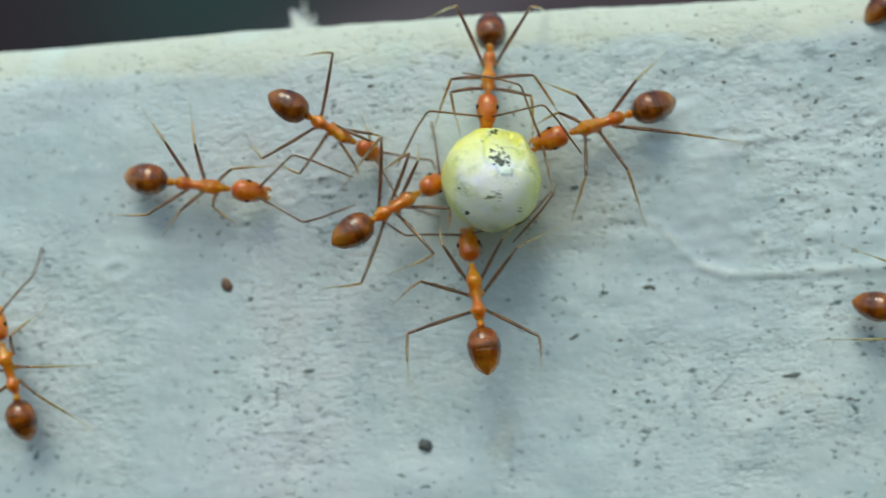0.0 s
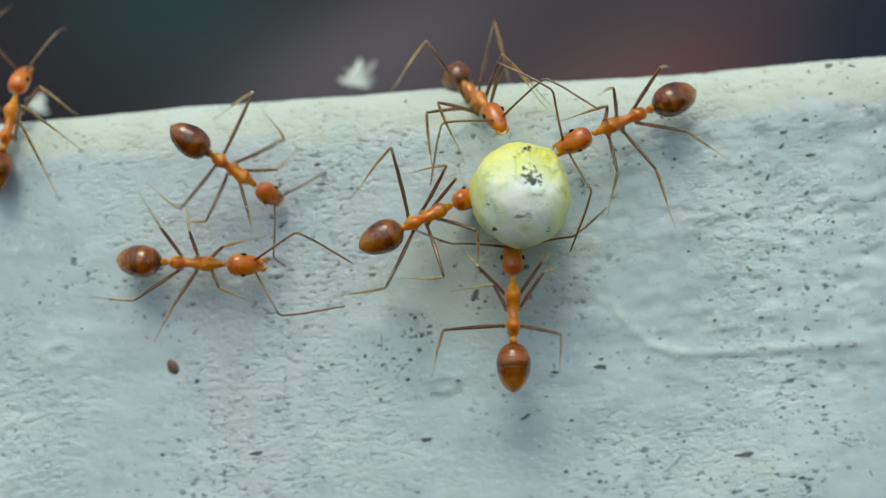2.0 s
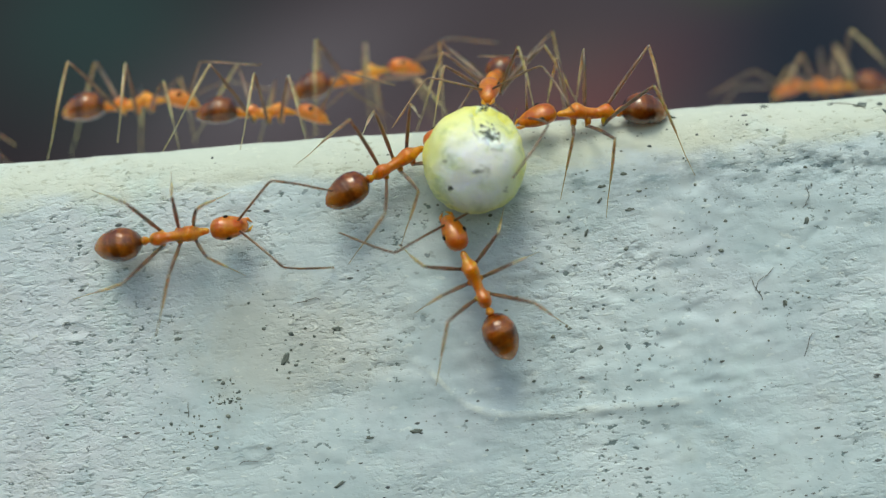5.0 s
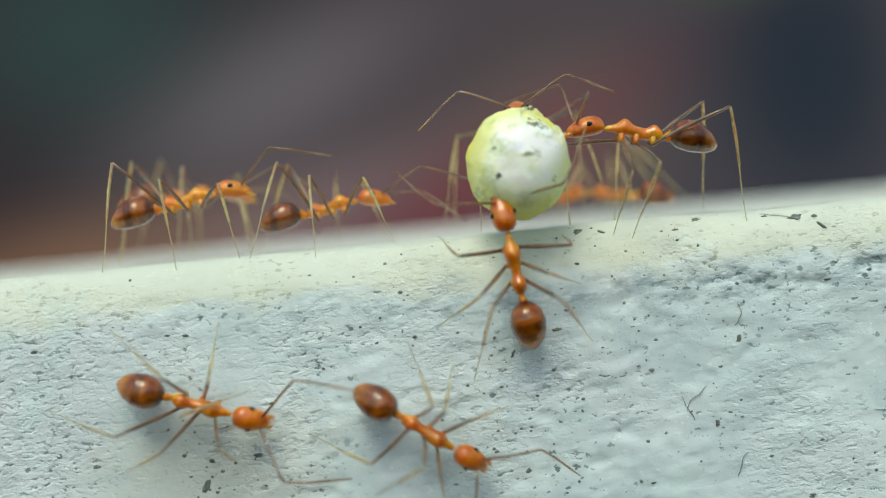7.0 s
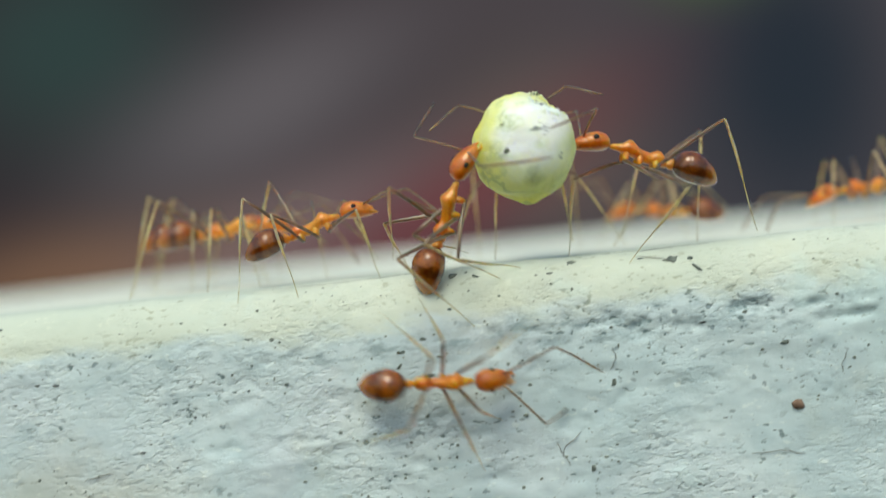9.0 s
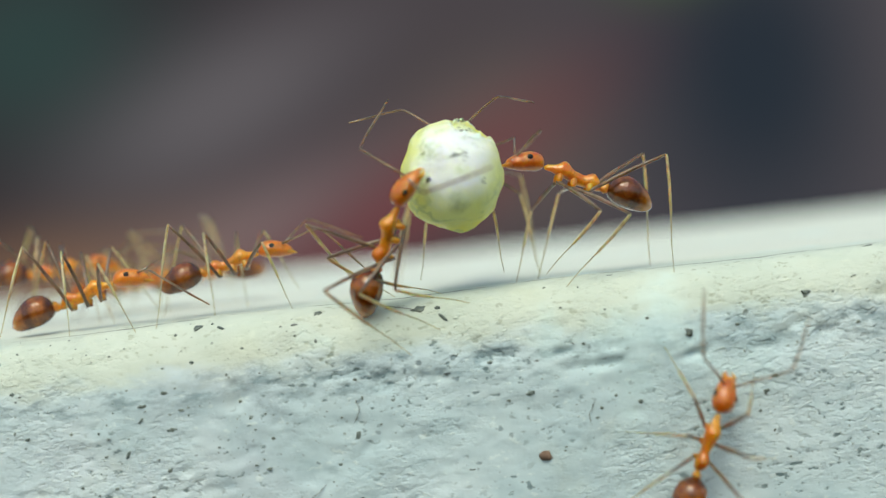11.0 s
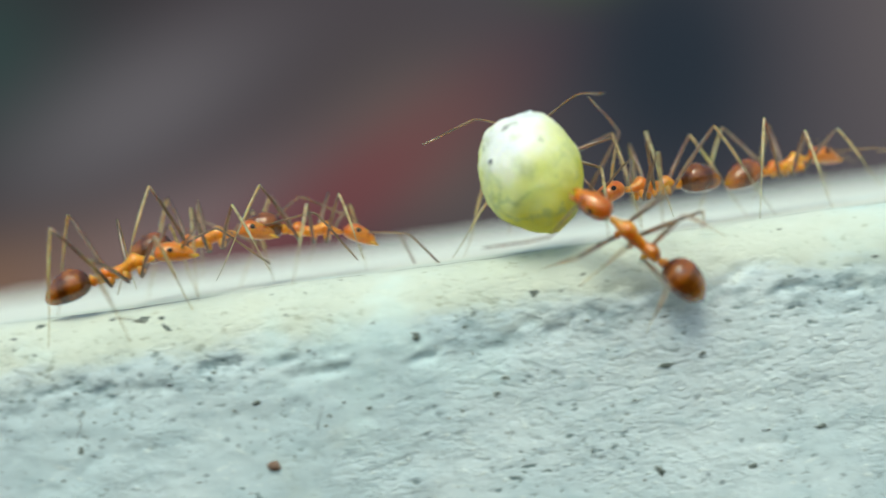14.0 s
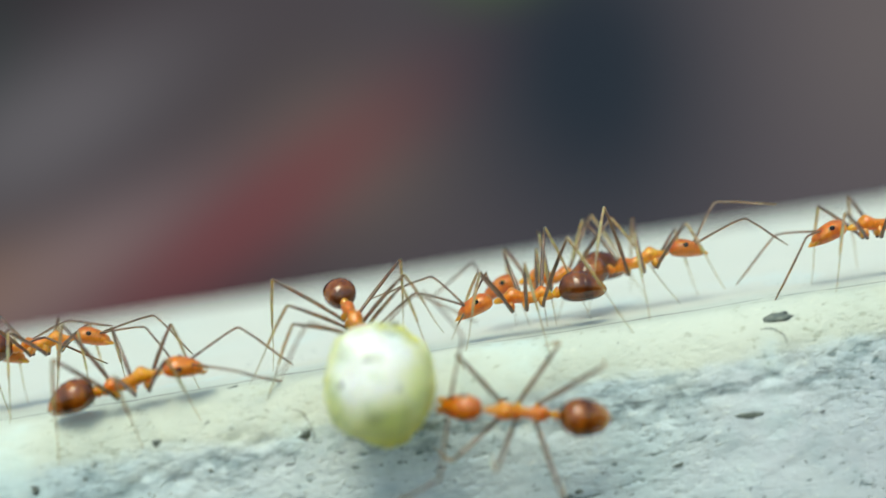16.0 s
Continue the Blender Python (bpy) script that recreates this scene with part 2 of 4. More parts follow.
def egg_material():
    n = Nodes("glassy_yellow_green_egg")
    color = n.mix(n.sum(n.band(n.noise(1500.0, 4.0, 0.6), 0.58, 0.74), 0.25, "MULTIPLY"), egg_color(n), (0.62, 0.70, 0.30))
    veins = n.sum(n.noise(1.0, 4.0, 0.6, n.scaled(900.0, 900.0, 1500.0, 20)), -0.5)
    veins = n.band(n.sum(veins, veins, "MULTIPLY"), 0.0022, 0.0)
    color = n.mix(n.sum(veins, n.sum(n.band(n.noise(600.0, 3.0, 0.6), 0.42, 0.62), 0.5, "MULTIPLY"), "MULTIPLY"), color, (0.42, 0.52, 0.26))
    n.bump(n.sum(n.sum(n.noise(620.0, 3.0, 0.6), 2.2, "MULTIPLY"), n.noise(1700.0, 5.0, 0.65)), 0.00013, 0.75)
    mat = n.shade(stained(n, color), 0.42, Subsurface_Weight=1.0, Subsurface_Scale=0.0016, Specular_IOR_Level=0.3)
    n.bsdf.inputs["Subsurface Radius"].default_value = (1.0, 0.95, 0.5)
    return mat


def crust_material():
    n = Nodes("mint_white_crust")
    color = n.mix(0.5, egg_color(n), (0.87, 0.97, 0.92))
    n.bump(n.noise(1900.0, 5.0, 0.65), 0.00010, 0.6)
    return n.shade(stained(n, color), 0.55, Subsurface_Weight=0.15, Subsurface_Scale=0.0004, Specular_IOR_Level=0.25)


FAR = 1.18 * MM


def backdrop_material():
    """Far ground and leaves, much too near the lens to be sharp: wide soft patches of colour that glow by themselves.
    """
    n = Nodes("glowing_blurred_garden")
    along = n.node("ShaderNodeSeparateXYZ")
    n.put(along.inputs[0], n.coord)
    along = n.band(along.outputs["X"], -0.04, 0.08)
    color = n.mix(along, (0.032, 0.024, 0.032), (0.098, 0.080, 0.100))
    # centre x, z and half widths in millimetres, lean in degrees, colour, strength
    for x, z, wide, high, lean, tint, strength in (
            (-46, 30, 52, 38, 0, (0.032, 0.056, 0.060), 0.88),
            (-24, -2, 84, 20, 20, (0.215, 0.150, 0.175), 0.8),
            # painted orange-brown haze of blurred ants and brown ground
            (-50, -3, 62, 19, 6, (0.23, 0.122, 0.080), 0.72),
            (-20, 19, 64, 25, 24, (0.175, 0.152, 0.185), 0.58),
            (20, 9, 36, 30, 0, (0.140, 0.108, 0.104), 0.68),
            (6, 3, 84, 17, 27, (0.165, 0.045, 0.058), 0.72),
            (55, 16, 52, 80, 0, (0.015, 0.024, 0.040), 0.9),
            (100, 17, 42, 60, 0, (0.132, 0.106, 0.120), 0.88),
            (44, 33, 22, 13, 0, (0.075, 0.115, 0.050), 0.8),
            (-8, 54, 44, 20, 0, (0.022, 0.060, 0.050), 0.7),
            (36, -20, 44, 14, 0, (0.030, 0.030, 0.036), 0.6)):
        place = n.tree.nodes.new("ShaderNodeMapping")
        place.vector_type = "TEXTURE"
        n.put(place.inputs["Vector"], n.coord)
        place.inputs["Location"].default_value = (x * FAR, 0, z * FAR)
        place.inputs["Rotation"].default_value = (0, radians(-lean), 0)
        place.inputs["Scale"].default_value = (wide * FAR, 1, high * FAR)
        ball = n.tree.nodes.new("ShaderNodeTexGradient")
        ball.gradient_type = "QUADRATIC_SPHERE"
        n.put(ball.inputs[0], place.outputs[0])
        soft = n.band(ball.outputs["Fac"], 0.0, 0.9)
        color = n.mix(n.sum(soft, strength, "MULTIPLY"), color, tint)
    # the sheet emits its painted colours and takes no light from the scene
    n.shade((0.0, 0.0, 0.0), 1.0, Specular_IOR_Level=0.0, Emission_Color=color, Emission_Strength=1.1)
    return n.mat


PAINT = paint_material()
AMBER = ant_material("orange_amber_shell", (0.72, 0.195, 0.008), (0.98, 0.46, 0.02), 0.3, 0.85)
HEAD = ant_material("red_orange_head_shell", (0.62, 0.135, 0.007), (0.96, 0.38, 0.017), 0.28, 0.85)
GASTER = ant_material("brown_banded_gaster_shell", (0.18, 0.036, 0.006), (0.58, 0.18, 0.016), 0.13, 0.62, True, 0.34)
LIMB = ant_material("thin_grey_brown_limb", (0.09, 0.068, 0.048), (0.23, 0.165, 0.105), 0.3, 0.7)
SHIN = ant_material("pale_horn_coloured_shin", (0.34, 0.265, 0.155), (0.64, 0.51, 0.30), 0.3, 0.88)
EYE = plain_material("black_eye", (0.008, 0.007, 0.007), (0.02, 0.015, 0.012), 0.15)
SHELL, CRUST_WHITE = egg_material(), crust_material()
GRIT = plain_material("dark_grit", (0.06, 0.075, 0.085), (0.17, 0.185, 0.185), 0.8)
CHIP = plain_material("dark_olive_debris", (0.085, 0.11, 0.105), (0.24, 0.27, 0.24), 0.75)
SEED = plain_material("brown_seed_hull", (0.14, 0.085, 0.06), (0.26, 0.165, 0.12), 0.75)
FLAKE = plain_material("loose_white_paint", (0.66, 0.69, 0.67), (0.82, 0.83, 0.80), 0.6, Subsurface_Weight=0.2, Subsurface_Scale=0.0004)
FIBRE = plain_material("dark_fibre", (0.06, 0.06, 0.055), (0.14, 0.13, 0.11), 0.7)
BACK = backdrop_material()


# ---- mesh helpers ----
def part(name, bm, material, parent, label=""):
    data = bpy.data.meshes.new(name)
    bm.to_mesh(data)
    bm.free()
    data.materials.append(material)
    data.polygons.foreach_set("use_smooth", [True] * len(data.polygons))
    ob = new(name, data)
    ob.parent = parent
    return tagged(ob, label)


def loft(bm, sections, around=14):
    """A closed skin over ellipses: each section is its centre x, y, z, half width, half height and tilt of its plane in degrees."""
    rings = []
    for x, y, z, w, h, tilt in sections:
        ring = []
        for k in range(around):
            a = 2 * math.pi * k / around
            up = h * math.sin(a)
            ring.append(bm.verts.new(mm(x - up * math.sin(radians(tilt)), y + w * math.cos(a), z + up * math.cos(radians(tilt)))))
        rings.append(ring)
    for one, two in zip(rings[:-1], rings[1:]):
        for k in range(around):
            bm.faces.new((one[k], one[(k + 1) % around], two[(k + 1) % around], two[k]))
    bm.faces.new(rings[0][::-1])
    bm.faces.new(rings[-1])
    bmesh.ops.recalc_face_normals(bm, faces=bm.faces)
    return bm


def tube(bm, points, radii, around=7):
    """A tapered rod along points in millimetres."""
    pts = [Vector(p) for p in points]
    rings = []
    for k, p in enumerate(pts):
        way = (pts[min(k + 1, len(pts) - 1)] - pts[max(k - 1, 0)]).normalized()
        side = way.orthogonal().normalized() if abs(way.y) > 0.95 else way.cross(Vector((0, 1, 0))).normalized()
        other = way.cross(side)
        rings.append([bm.verts.new((p + (side * math.cos(a) + other * math.sin(a)) * radii[k]) * MM)
                      for a in (2 * math.pi * j / around for j in range(around))])
    for one, two in zip(rings[:-1], rings[1:]):
        for k in range(around):
            bm.faces.new((one[k], one[(k + 1) % around], two[(k + 1) % around], two[k]))
    bm.faces.new(rings[0][::-1])
    bm.faces.new(rings[-1])
    bmesh.ops.recalc_face_normals(bm, faces=bm.faces)
    return bm


def blob(bm, radius, squash, seed, rough=0.25, level=2):
    """An uneven lump, in millimetres."""
    bmesh.ops.create_icosphere(bm, subdivisions=level, radius=1.0)
    for v in bm.verts:
        f = 1 + rough * noise.noise(v.co * 1.7 + Vector((seed * 3.1, seed, 0)))
        v.co = Vector((v.co.x * radius * squash[0], v.co.y * radius * squash[1], v.co.z * radius * squash[2])) * f * MM
    return bm


# ---- the ledge ----
FACE_TOP, RIDGE_Y, TOP_DEPTH = -1.9, 1.4, 46.0
EDGE_ARC = 2.6


def profile(s):
    """The ledge's outline at the way s along it, in millimetres: the front face below s = 0, the ridge at 0, the top behind it. Gives y, z and the outward normal."""
    if s < -EDGE_ARC:
        return 0.0, FACE_TOP + (s + EDGE_ARC), -1.0, 0.0
    if s < 0:
        a = (s + EDGE_ARC) / EDGE_ARC * math.pi / 2
        y, z = RIDGE_Y * (1 - math.cos(a)), FACE_TOP + (-FACE_TOP) * math.sin(a)
        ny, nz = -math.cos(a) / RIDGE_Y, math.sin(a) / -FACE_TOP
        size = math.hypot(ny, nz)
        return y, z, ny / size, nz / size
    if s < TOP_DEPTH:
        return RIDGE_Y + s, -0.0002 * s * s - 0.002 * s, 0.02, 1.0
    a = min((s - TOP_DEPTH) / 2.0, 1.0) * math.pi / 2
    y0, z0 = RIDGE_Y + TOP_DEPTH, -0.0002 * TOP_DEPTH ** 2 - 0.002 * TOP_DEPTH
    return y0 + 1.3 * math.sin(a), z0 - 1.3 * (1 - math.cos(a)) - max(0.0, s - TOP_DEPTH - 2.0), math.sin(a), math.cos(a)


PROFILE = [(s, *profile(s)) for s in np.arange(-40.0, 56.0, 0.1)]
PROFILE_YZ = np.array([(row[1], row[2]) for row in PROFILE])


def on_ledge(p):
    """The place of the ledge's surface nearest to p, and the normal there."""
    k = int(np.argmin(((PROFILE_YZ - (p.y, p.z)) ** 2).sum(1)))
    _, y, z, ny, nz = PROFILE[k]
    return Vector((p.x, y, z)), Vector((0, ny, nz)).normalized()


TABLES = {}


def fractal(x, y, octaves, seed, gain=0.55):
    """Smooth random relief over two arrays, about -1 to 1."""
    if seed not in TABLES:
        TABLES[seed] = np.random.RandomState(seed).rand(64, 64) * 2 - 1
    table = TABLES[seed]
    out, size = np.zeros_like(x), 1.0
    for _ in range(octaves):
        i, j = np.floor(x).astype(int), np.floor(y).astype(int)
        u, v = x - i, y - j
        u, v = u * u * (3 - 2 * u), v * v * (3 - 2 * v)
        a, b = table[i % 64, j % 64], table[(i + 1) % 64, j % 64]
        c, d = table[i % 64, (j + 1) % 64], table[(i + 1) % 64, (j + 1) % 64]
        out += size * ((a * (1 - u) + b * u) * (1 - v) + (c * (1 - u) + d * u) * v)
        x, y, size = x * 2.03 + 17.3, y * 2.03 + 5.7, size * gain
    return out


def relief(x, s):
    """How far the painted surface stands out, in millimetres, at x and s."""
    out = 0.065 * fractal(x / 5.5, s / 3.4, 3, 3) + 0.012 * fractal(x / 0.75, s / 0.6, 4, 5, 0.6)
    # coarse pitted paint to the right of the first stretch, and low brush ridges beyond it
    rough = 1.15 * np.clip(1 - ((x - 14) / 10.5) ** 2 - ((s + 6) / 7.0) ** 2, 0, 1) ** 0.5
    rough = np.maximum(rough, 0.7 * np.clip(1 - ((x - 29) / 12) ** 2 - ((s + 4) / 5.0) ** 2, 0, 1) ** 0.5)
    rough = np.maximum(rough, 0.5 * np.clip(1 - ((x - 46) / 12) ** 2 - ((s + 6) / 6.0) ** 2, 0, 1) ** 0.5)
    rough = np.maximum(rough, 0.10)
    out += rough * (0.018 * fractal(x / 0.42, s / 0.30, 3, 9, 0.7) + 0.010 * fractal(x / 1.4, s / 0.45, 4, 15, 0.65))
    # worn band under the rounded edge
    seam = np.exp(-((s + 2.7 - 0.35 * fractal(x / 4.0, x * 0, 3, 27)) / 0.45) ** 2) * np.clip((x - 15) / 6, 0, 1)
    out -= seam * 0.22 * np.clip(fractal(x / 0.8, s / 0.3, 4, 29, 0.65) - 0.1, 0, 1)
    pits = fractal(x / 0.7, s / 0.34, 3, 12, 0.6)
    out -= rough * 0.13 * np.clip(pits - 0.62, 0, 0.5) + 0.05 * np.clip(fractal(x / 2.4, s / 1.1, 4, 31, 0.6) - 0.75, 0, 1)
    # flat scales of paint with sharp rims
    scale = fractal(x / 1.8, s / 0.9, 4, 41, 0.55)
    out += 0.013 * rough * np.tanh((scale - 0.25) * 14) + 0.009 * np.tanh((fractal(x / 3.5, s / 1.6, 4, 43, 0.55) - 0.3) * 16)
    # raised curl of paint and a few bubbles
    curl = -8.9 - 1.1 * np.tanh((x - 8.2) / 0.9)
    out += 0.07 * np.exp(-((s - curl) / 0.17) ** 2) * np.clip((x - 7.0) / 0.6, 0, 1) * np.clip((17.5 - x) / 3, 0, 1)
    for bx, bs, size in ((-3.3, -6.2, 0.55), (-4.6, -6.5, 0.42), (-10.5, -8.6, 0.5), (-6.0, -7.0, 0.3), (2.0, -10.4, 0.4)):
        d = np.hypot((x - bx) / size, (s - bs) / (size * 0.6))
        out += 0.05 * np.exp(-((d - 1) / 0.35) ** 2) - 0.03 * np.exp(-(d / 0.6) ** 2)
    # the thin groove that runs along the ridge
    out *= np.clip(1.3 - s, 0.0, 1.0)
    # the edge sinks a little towards its far left end
    out -= 0.15 * np.clip((-x - 1) / 11, 0, 1) * np.clip((s + 4) / 3, 0, 1)
    wave = 0.10 * fractal(x / 5.0, x * 0, 3, 21)
    out -= 0.13 * np.exp(-((s - 0.2 - wave) / 0.06) ** 2) * np.clip(0.45 + fractal(x / 6.0, x * 0, 2, 23), 0, 1)
    return out


def ledge():
    xs = np.concatenate([np.linspace(-240, -24, 19), np.arange(-23.8, 66.0, 0.14), np.linspace(66.4, 280, 19)])
    ss = np.concatenate([np.linspace(-60, -17, 12), np.arange(-16.8, 3.0, 0.12), np.arange(3.0, 17.0, 0.25), np.linspace(17.2, 45, 40), np.linspace(45.5, 49, 12), np.linspace(52, 100, 8)])
    rows = np.array([profile(s) for s in ss])
    gx, gs = np.meshgrid(xs, ss, indexing="ij")
    out = relief(gx, gs)
    gy, gz = rows[None, :, 0] + out * rows[None, :, 2], rows[None, :, 1] + out * rows[None, :, 3]
    points = np.stack([gx, gy, gz], -1).reshape(-1, 3) * MM
    n, m = len(xs), len(ss)
    k = (np.arange(n - 1)[:, None] * m + np.arange(m - 1)[None, :]).ravel()
    faces = np.stack([k, k + m, k + m + 1, k + 1], 1)
    data = bpy.data.meshes.new("ledge")
    data.vertices.add(len(points))
    data.vertices.foreach_set("co", points.ravel())
    data.loops.add(faces.size)
    data.loops.foreach_set("vertex_index", faces.ravel())
    data.polygons.add(len(faces))
    data.polygons.foreach_set("loop_start", np.arange(len(faces)) * 4)
    data.polygons.foreach_set("use_smooth", np.ones(len(faces), bool))
    data.update(calc_edges=True)
    data.validate()
    data.materials.append(PAINT)
    return tagged(new("ledge", data), "weathered white-painted wooden ledge with rounded edge and dirty pits", "ledge", kind="structure")


ledge()


def backdrop():
    bm = bmesh.new()
    for x, z in ((-210, -300), (270, -300), (270, 92), (-210, 92)):
        bm.verts.new(mm(x, 0, z))
    bm.faces.new(bm.verts[:])
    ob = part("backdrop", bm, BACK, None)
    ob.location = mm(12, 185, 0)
    return tagged(ob, "self-glowing backdrop sheet painted as a dark blurred garden behind the ledge", "backdrop", kind="structure")


backdrop()


# ---- ants ----
# hip, femur length, shin length, resting foot (in the ant's own millimetres; mirrored for the other side)
LEGS = (((0.50, 0.20, -0.27), 1.75, 2.40, (1.95, 1.60), -5),
        ((0.06, 0.19, -0.30), 2.00, 2.80, (-0.45, 2.65), 6),
        ((-0.44, 0.19, -0.26), 2.45, 3.40, (-2.75, 1.95), 9))
ANT_SIZE = 1.0
# place along the body, half width, half height and middle height of the gaster
GASTER_ROWS = ((-0.98, 0.05, 0.05, -0.02), (-1.03, 0.19, 0.18, 0.0), (-1.12, 0.33, 0.32, 0.04), (-1.26, 0.45, 0.43, 0.07), (-1.45, 0.525, 0.50, 0.08),
               (-1.64, 0.55, 0.51, 0.07), (-1.86, 0.53, 0.49, 0.04), (-2.06, 0.465, 0.42, -0.01), (-2.24, 0.385, 0.34, -0.06), (-2.36, 0.285, 0.25, -0.10),
               (-2.45, 0.175, 0.155, -0.13), (-2.52, 0.05, 0.05, -0.15))
GASTER_X = (-0.98, -1.0, -1.03, -1.07, -1.12, -1.19, -1.26, -1.35, -1.39, -1.42, -1.45, -1.5, -1.58, -1.66, -1.74, -1.78, -1.80, -1.83, -1.88, -1.98, -2.06, -2.10, -2.13, -2.19,
            -2.24, -2.30, -2.36, -2.41, -2.45, -2.49, -2.52)


def build_ant(label, size=ANT_SIZE):
    """A slender long-legged ant whose own x points ahead and z up; its origin lies in the middle of the body."""
    ant = tagged(new("ant"), label, "ant", "ants on the ledge")
    g = size

    def grown(rows, wide=1.0, long=1.0, start=0.0):
        return [((start + (x - start) * long) * g, y * g, z * g, w * g * wide, h * g * wide, tilt) for x, y, z, w, h, tilt in rows]

    part("mesosoma", loft(bmesh.new(), grown([
        (-0.80, 0, -0.05, 0.05, 0.06, -15), (-0.76, 0, -0.03, 0.12, 0.13, -15), (-0.68, 0, 0.02, 0.17, 0.19, -12), (-0.56, 0, 0.06, 0.195, 0.225, -8), (-0.44, 0, 0.06, 0.185, 0.22, 0),
        (-0.33, 0, 0.03, 0.160, 0.20, 8), (-0.25, 0, 0.0, 0.138, 0.175, 8), (-0.20, 0, -0.01, 0.134, 0.168, 4), (-0.10, 0, 0.0, 0.140, 0.175, 0), (0.02, 0, 0.01, 0.150, 0.185, -6),
        (0.10, 0, 0.04, 0.166, 0.20, -14), (0.20, 0, 0.09, 0.195, 0.225, -14), (0.34, 0, 0.145, 0.220, 0.24, -8), (0.48, 0, 0.155, 0.215, 0.225, 4), (0.60, 0, 0.135, 0.180, 0.185, 16),
        (0.68, 0, 0.105, 0.135, 0.135, 18), (0.74, 0, 0.09, 0.115, 0.115, 12), (0.86, 0, 0.07, 0.095, 0.095, 10), (0.94, 0, 0.065, 0.08, 0.08, 10), (0.99, 0, 0.06, 0.03, 0.03, 10)], 1.06), 16), AMBER, ant)
    part("petiole", loft(bmesh.new(), grown([
        (-1.08, 0, -0.06, 0.04, 0.04, 0), (-1.02, 0, -0.05, 0.07, 0.08, 0), (-0.95, 0, 0.0, 0.12, 0.17, 8), (-0.88, 0, -0.01, 0.10, 0.13, 8),
        (-0.80, 0, -0.05, 0.06, 0.07, 0), (-0.74, 0, -0.05, 0.03, 0.03, 0)], 1.15), 10), AMBER, ant)
    rings = []
    for x in GASTER_X:
        w, h, z = (float(np.interp(-x, [-r[0] for r in GASTER_ROWS], [r[k] for r in GASTER_ROWS])) for k in (1, 2, 3))
        # each plate of the gaster overlaps the next one
        step = min(abs(x + c) for c in (1.42, 1.80, 2.10))
        pinch = 1.0 - 0.018 * math.exp(-(step / 0.03) ** 2)
        rings.append((x, 0, z, w * pinch, h * pinch, 0))
    part("gaster", loft(bmesh.new(), grown(rings, 0.93, 0.95, -0.98), 18), GASTER, ant, "dark brown banded gaster")
    head = part("head", loft(bmesh.new(), grown([
        (-0.58, 0, 0.0, 0.06, 0.05, 0), (-0.54, 0, 0.0, 0.20, 0.16, 0), (-0.44, 0, 0.02, 0.30, 0.25, 0), (-0.28, 0, 0.03, 0.355, 0.30, 0), (-0.10, 0, 0.035, 0.372, 0.31, 0),
        (0.08, 0, 0.02, 0.362, 0.30, 0), (0.26, 0, 0.0, 0.325, 0.275, 0), (0.42, 0, -0.02, 0.275, 0.235, 0), (0.56, 0, -0.05, 0.22, 0.19, 0), (0.66, 0, -0.07, 0.165, 0.14, 0),
        (0.71, 0, -0.08, 0.06, 0.06, 0)], 0.94, 0.88, 0.2), 16), HEAD, ant)
    head.matrix_basis = pose(1.50 * g * MM, 0, 0.04 * g * MM, 0, 14, 0)
    limbs = []
    for side in (1, -1):
        bm = bmesh.new()
        bmesh.ops.create_icosphere(bm, subdivisions=2, radius=1.0, matrix=Matrix.Diagonal((0.090 * g * MM, 0.050 * g * MM, 0.078 * g * MM, 1)))
        eye = part("eye", bm, EYE, head, "black eye")
        eye.location = mm(0.0, 0.318 * side * g, 0.14 * g)
        part("mandible", tube(bmesh.new(), [(0.50 * g, 0.15 * side * g, -0.08 * g), (0.66 * g, 0.16 * side * g, -0.12 * g), (0.78 * g, 0.05 * side * g, -0.15 * g)],
                              [0.07 * g, 0.06 * g, 0.015 * g]), AMBER, head)
        feeler = part("antenna", tube(bmesh.new(), [(0, 0, 0), (0.5 * g, 0.35 * side * g, 0.22 * g), (1.0 * g, 0.72 * side * g, 0.42 * g), (1.3 * g, 0.95 * side * g, 0.50 * g),
                                                   (1.42 * g, 0.98 * side * g, 0.47 * g), (1.9 * g, 0.85 * side * g, 0.18 * g), (2.5 * g, 0.62 * side * g, -0.22 * g), (2.95 * g, 0.45 * side * g, -0.5 * g)],
                                     [0.04 * g, 0.036 * g, 0.034 * g, 0.036 * g, 0.034 * g, 0.034 * g, 0.036 * g, 0.02 * g]), LIMB, head)
        feeler.location = mm(0.34 * g, 0.16 * side * g, 0.17 * g)
        limbs.append((feeler, side))
    legs = []
    for k, (hip, femur, shin, rest, lean) in enumerate(LEGS):
        for side in (1, -1):
            part("coxa", tube(bmesh.new(), [(hip[0] * g - 0.02, 0.06 * side * g, 0.02 * g), (hip[0] * g, 0.13 * side * g, -0.10 * g), (hip[0] * g, 0.175 * side * g, -0.20 * g), (hip[0] * g, hip[1] * side * g, (hip[2] - 0.03) * g)],
                              [0.07 * g, 0.105 * g, 0.095 * g, 0.055 * g], 8), AMBER, ant)
            thigh = part("leg", tube(bmesh.new(), [(-0.06 * g, 0, -0.02 * g), (0.10 * g, 0, 0.0), (0.20 * g, 0, 0.005 * g), (0.24 * g, 0, 0.01 * g), (0.40 * femur * g, 0, 0.035 * g), (0.75 * femur * g, 0, 0.025 * g), (femur * g, 0, 0)],
                                     [0.06 * g, 0.062 * g, 0.050 * g, 0.052 * g, 0.066 * g, 0.054 * g, 0.040 * g], 8), LIMB, ant)
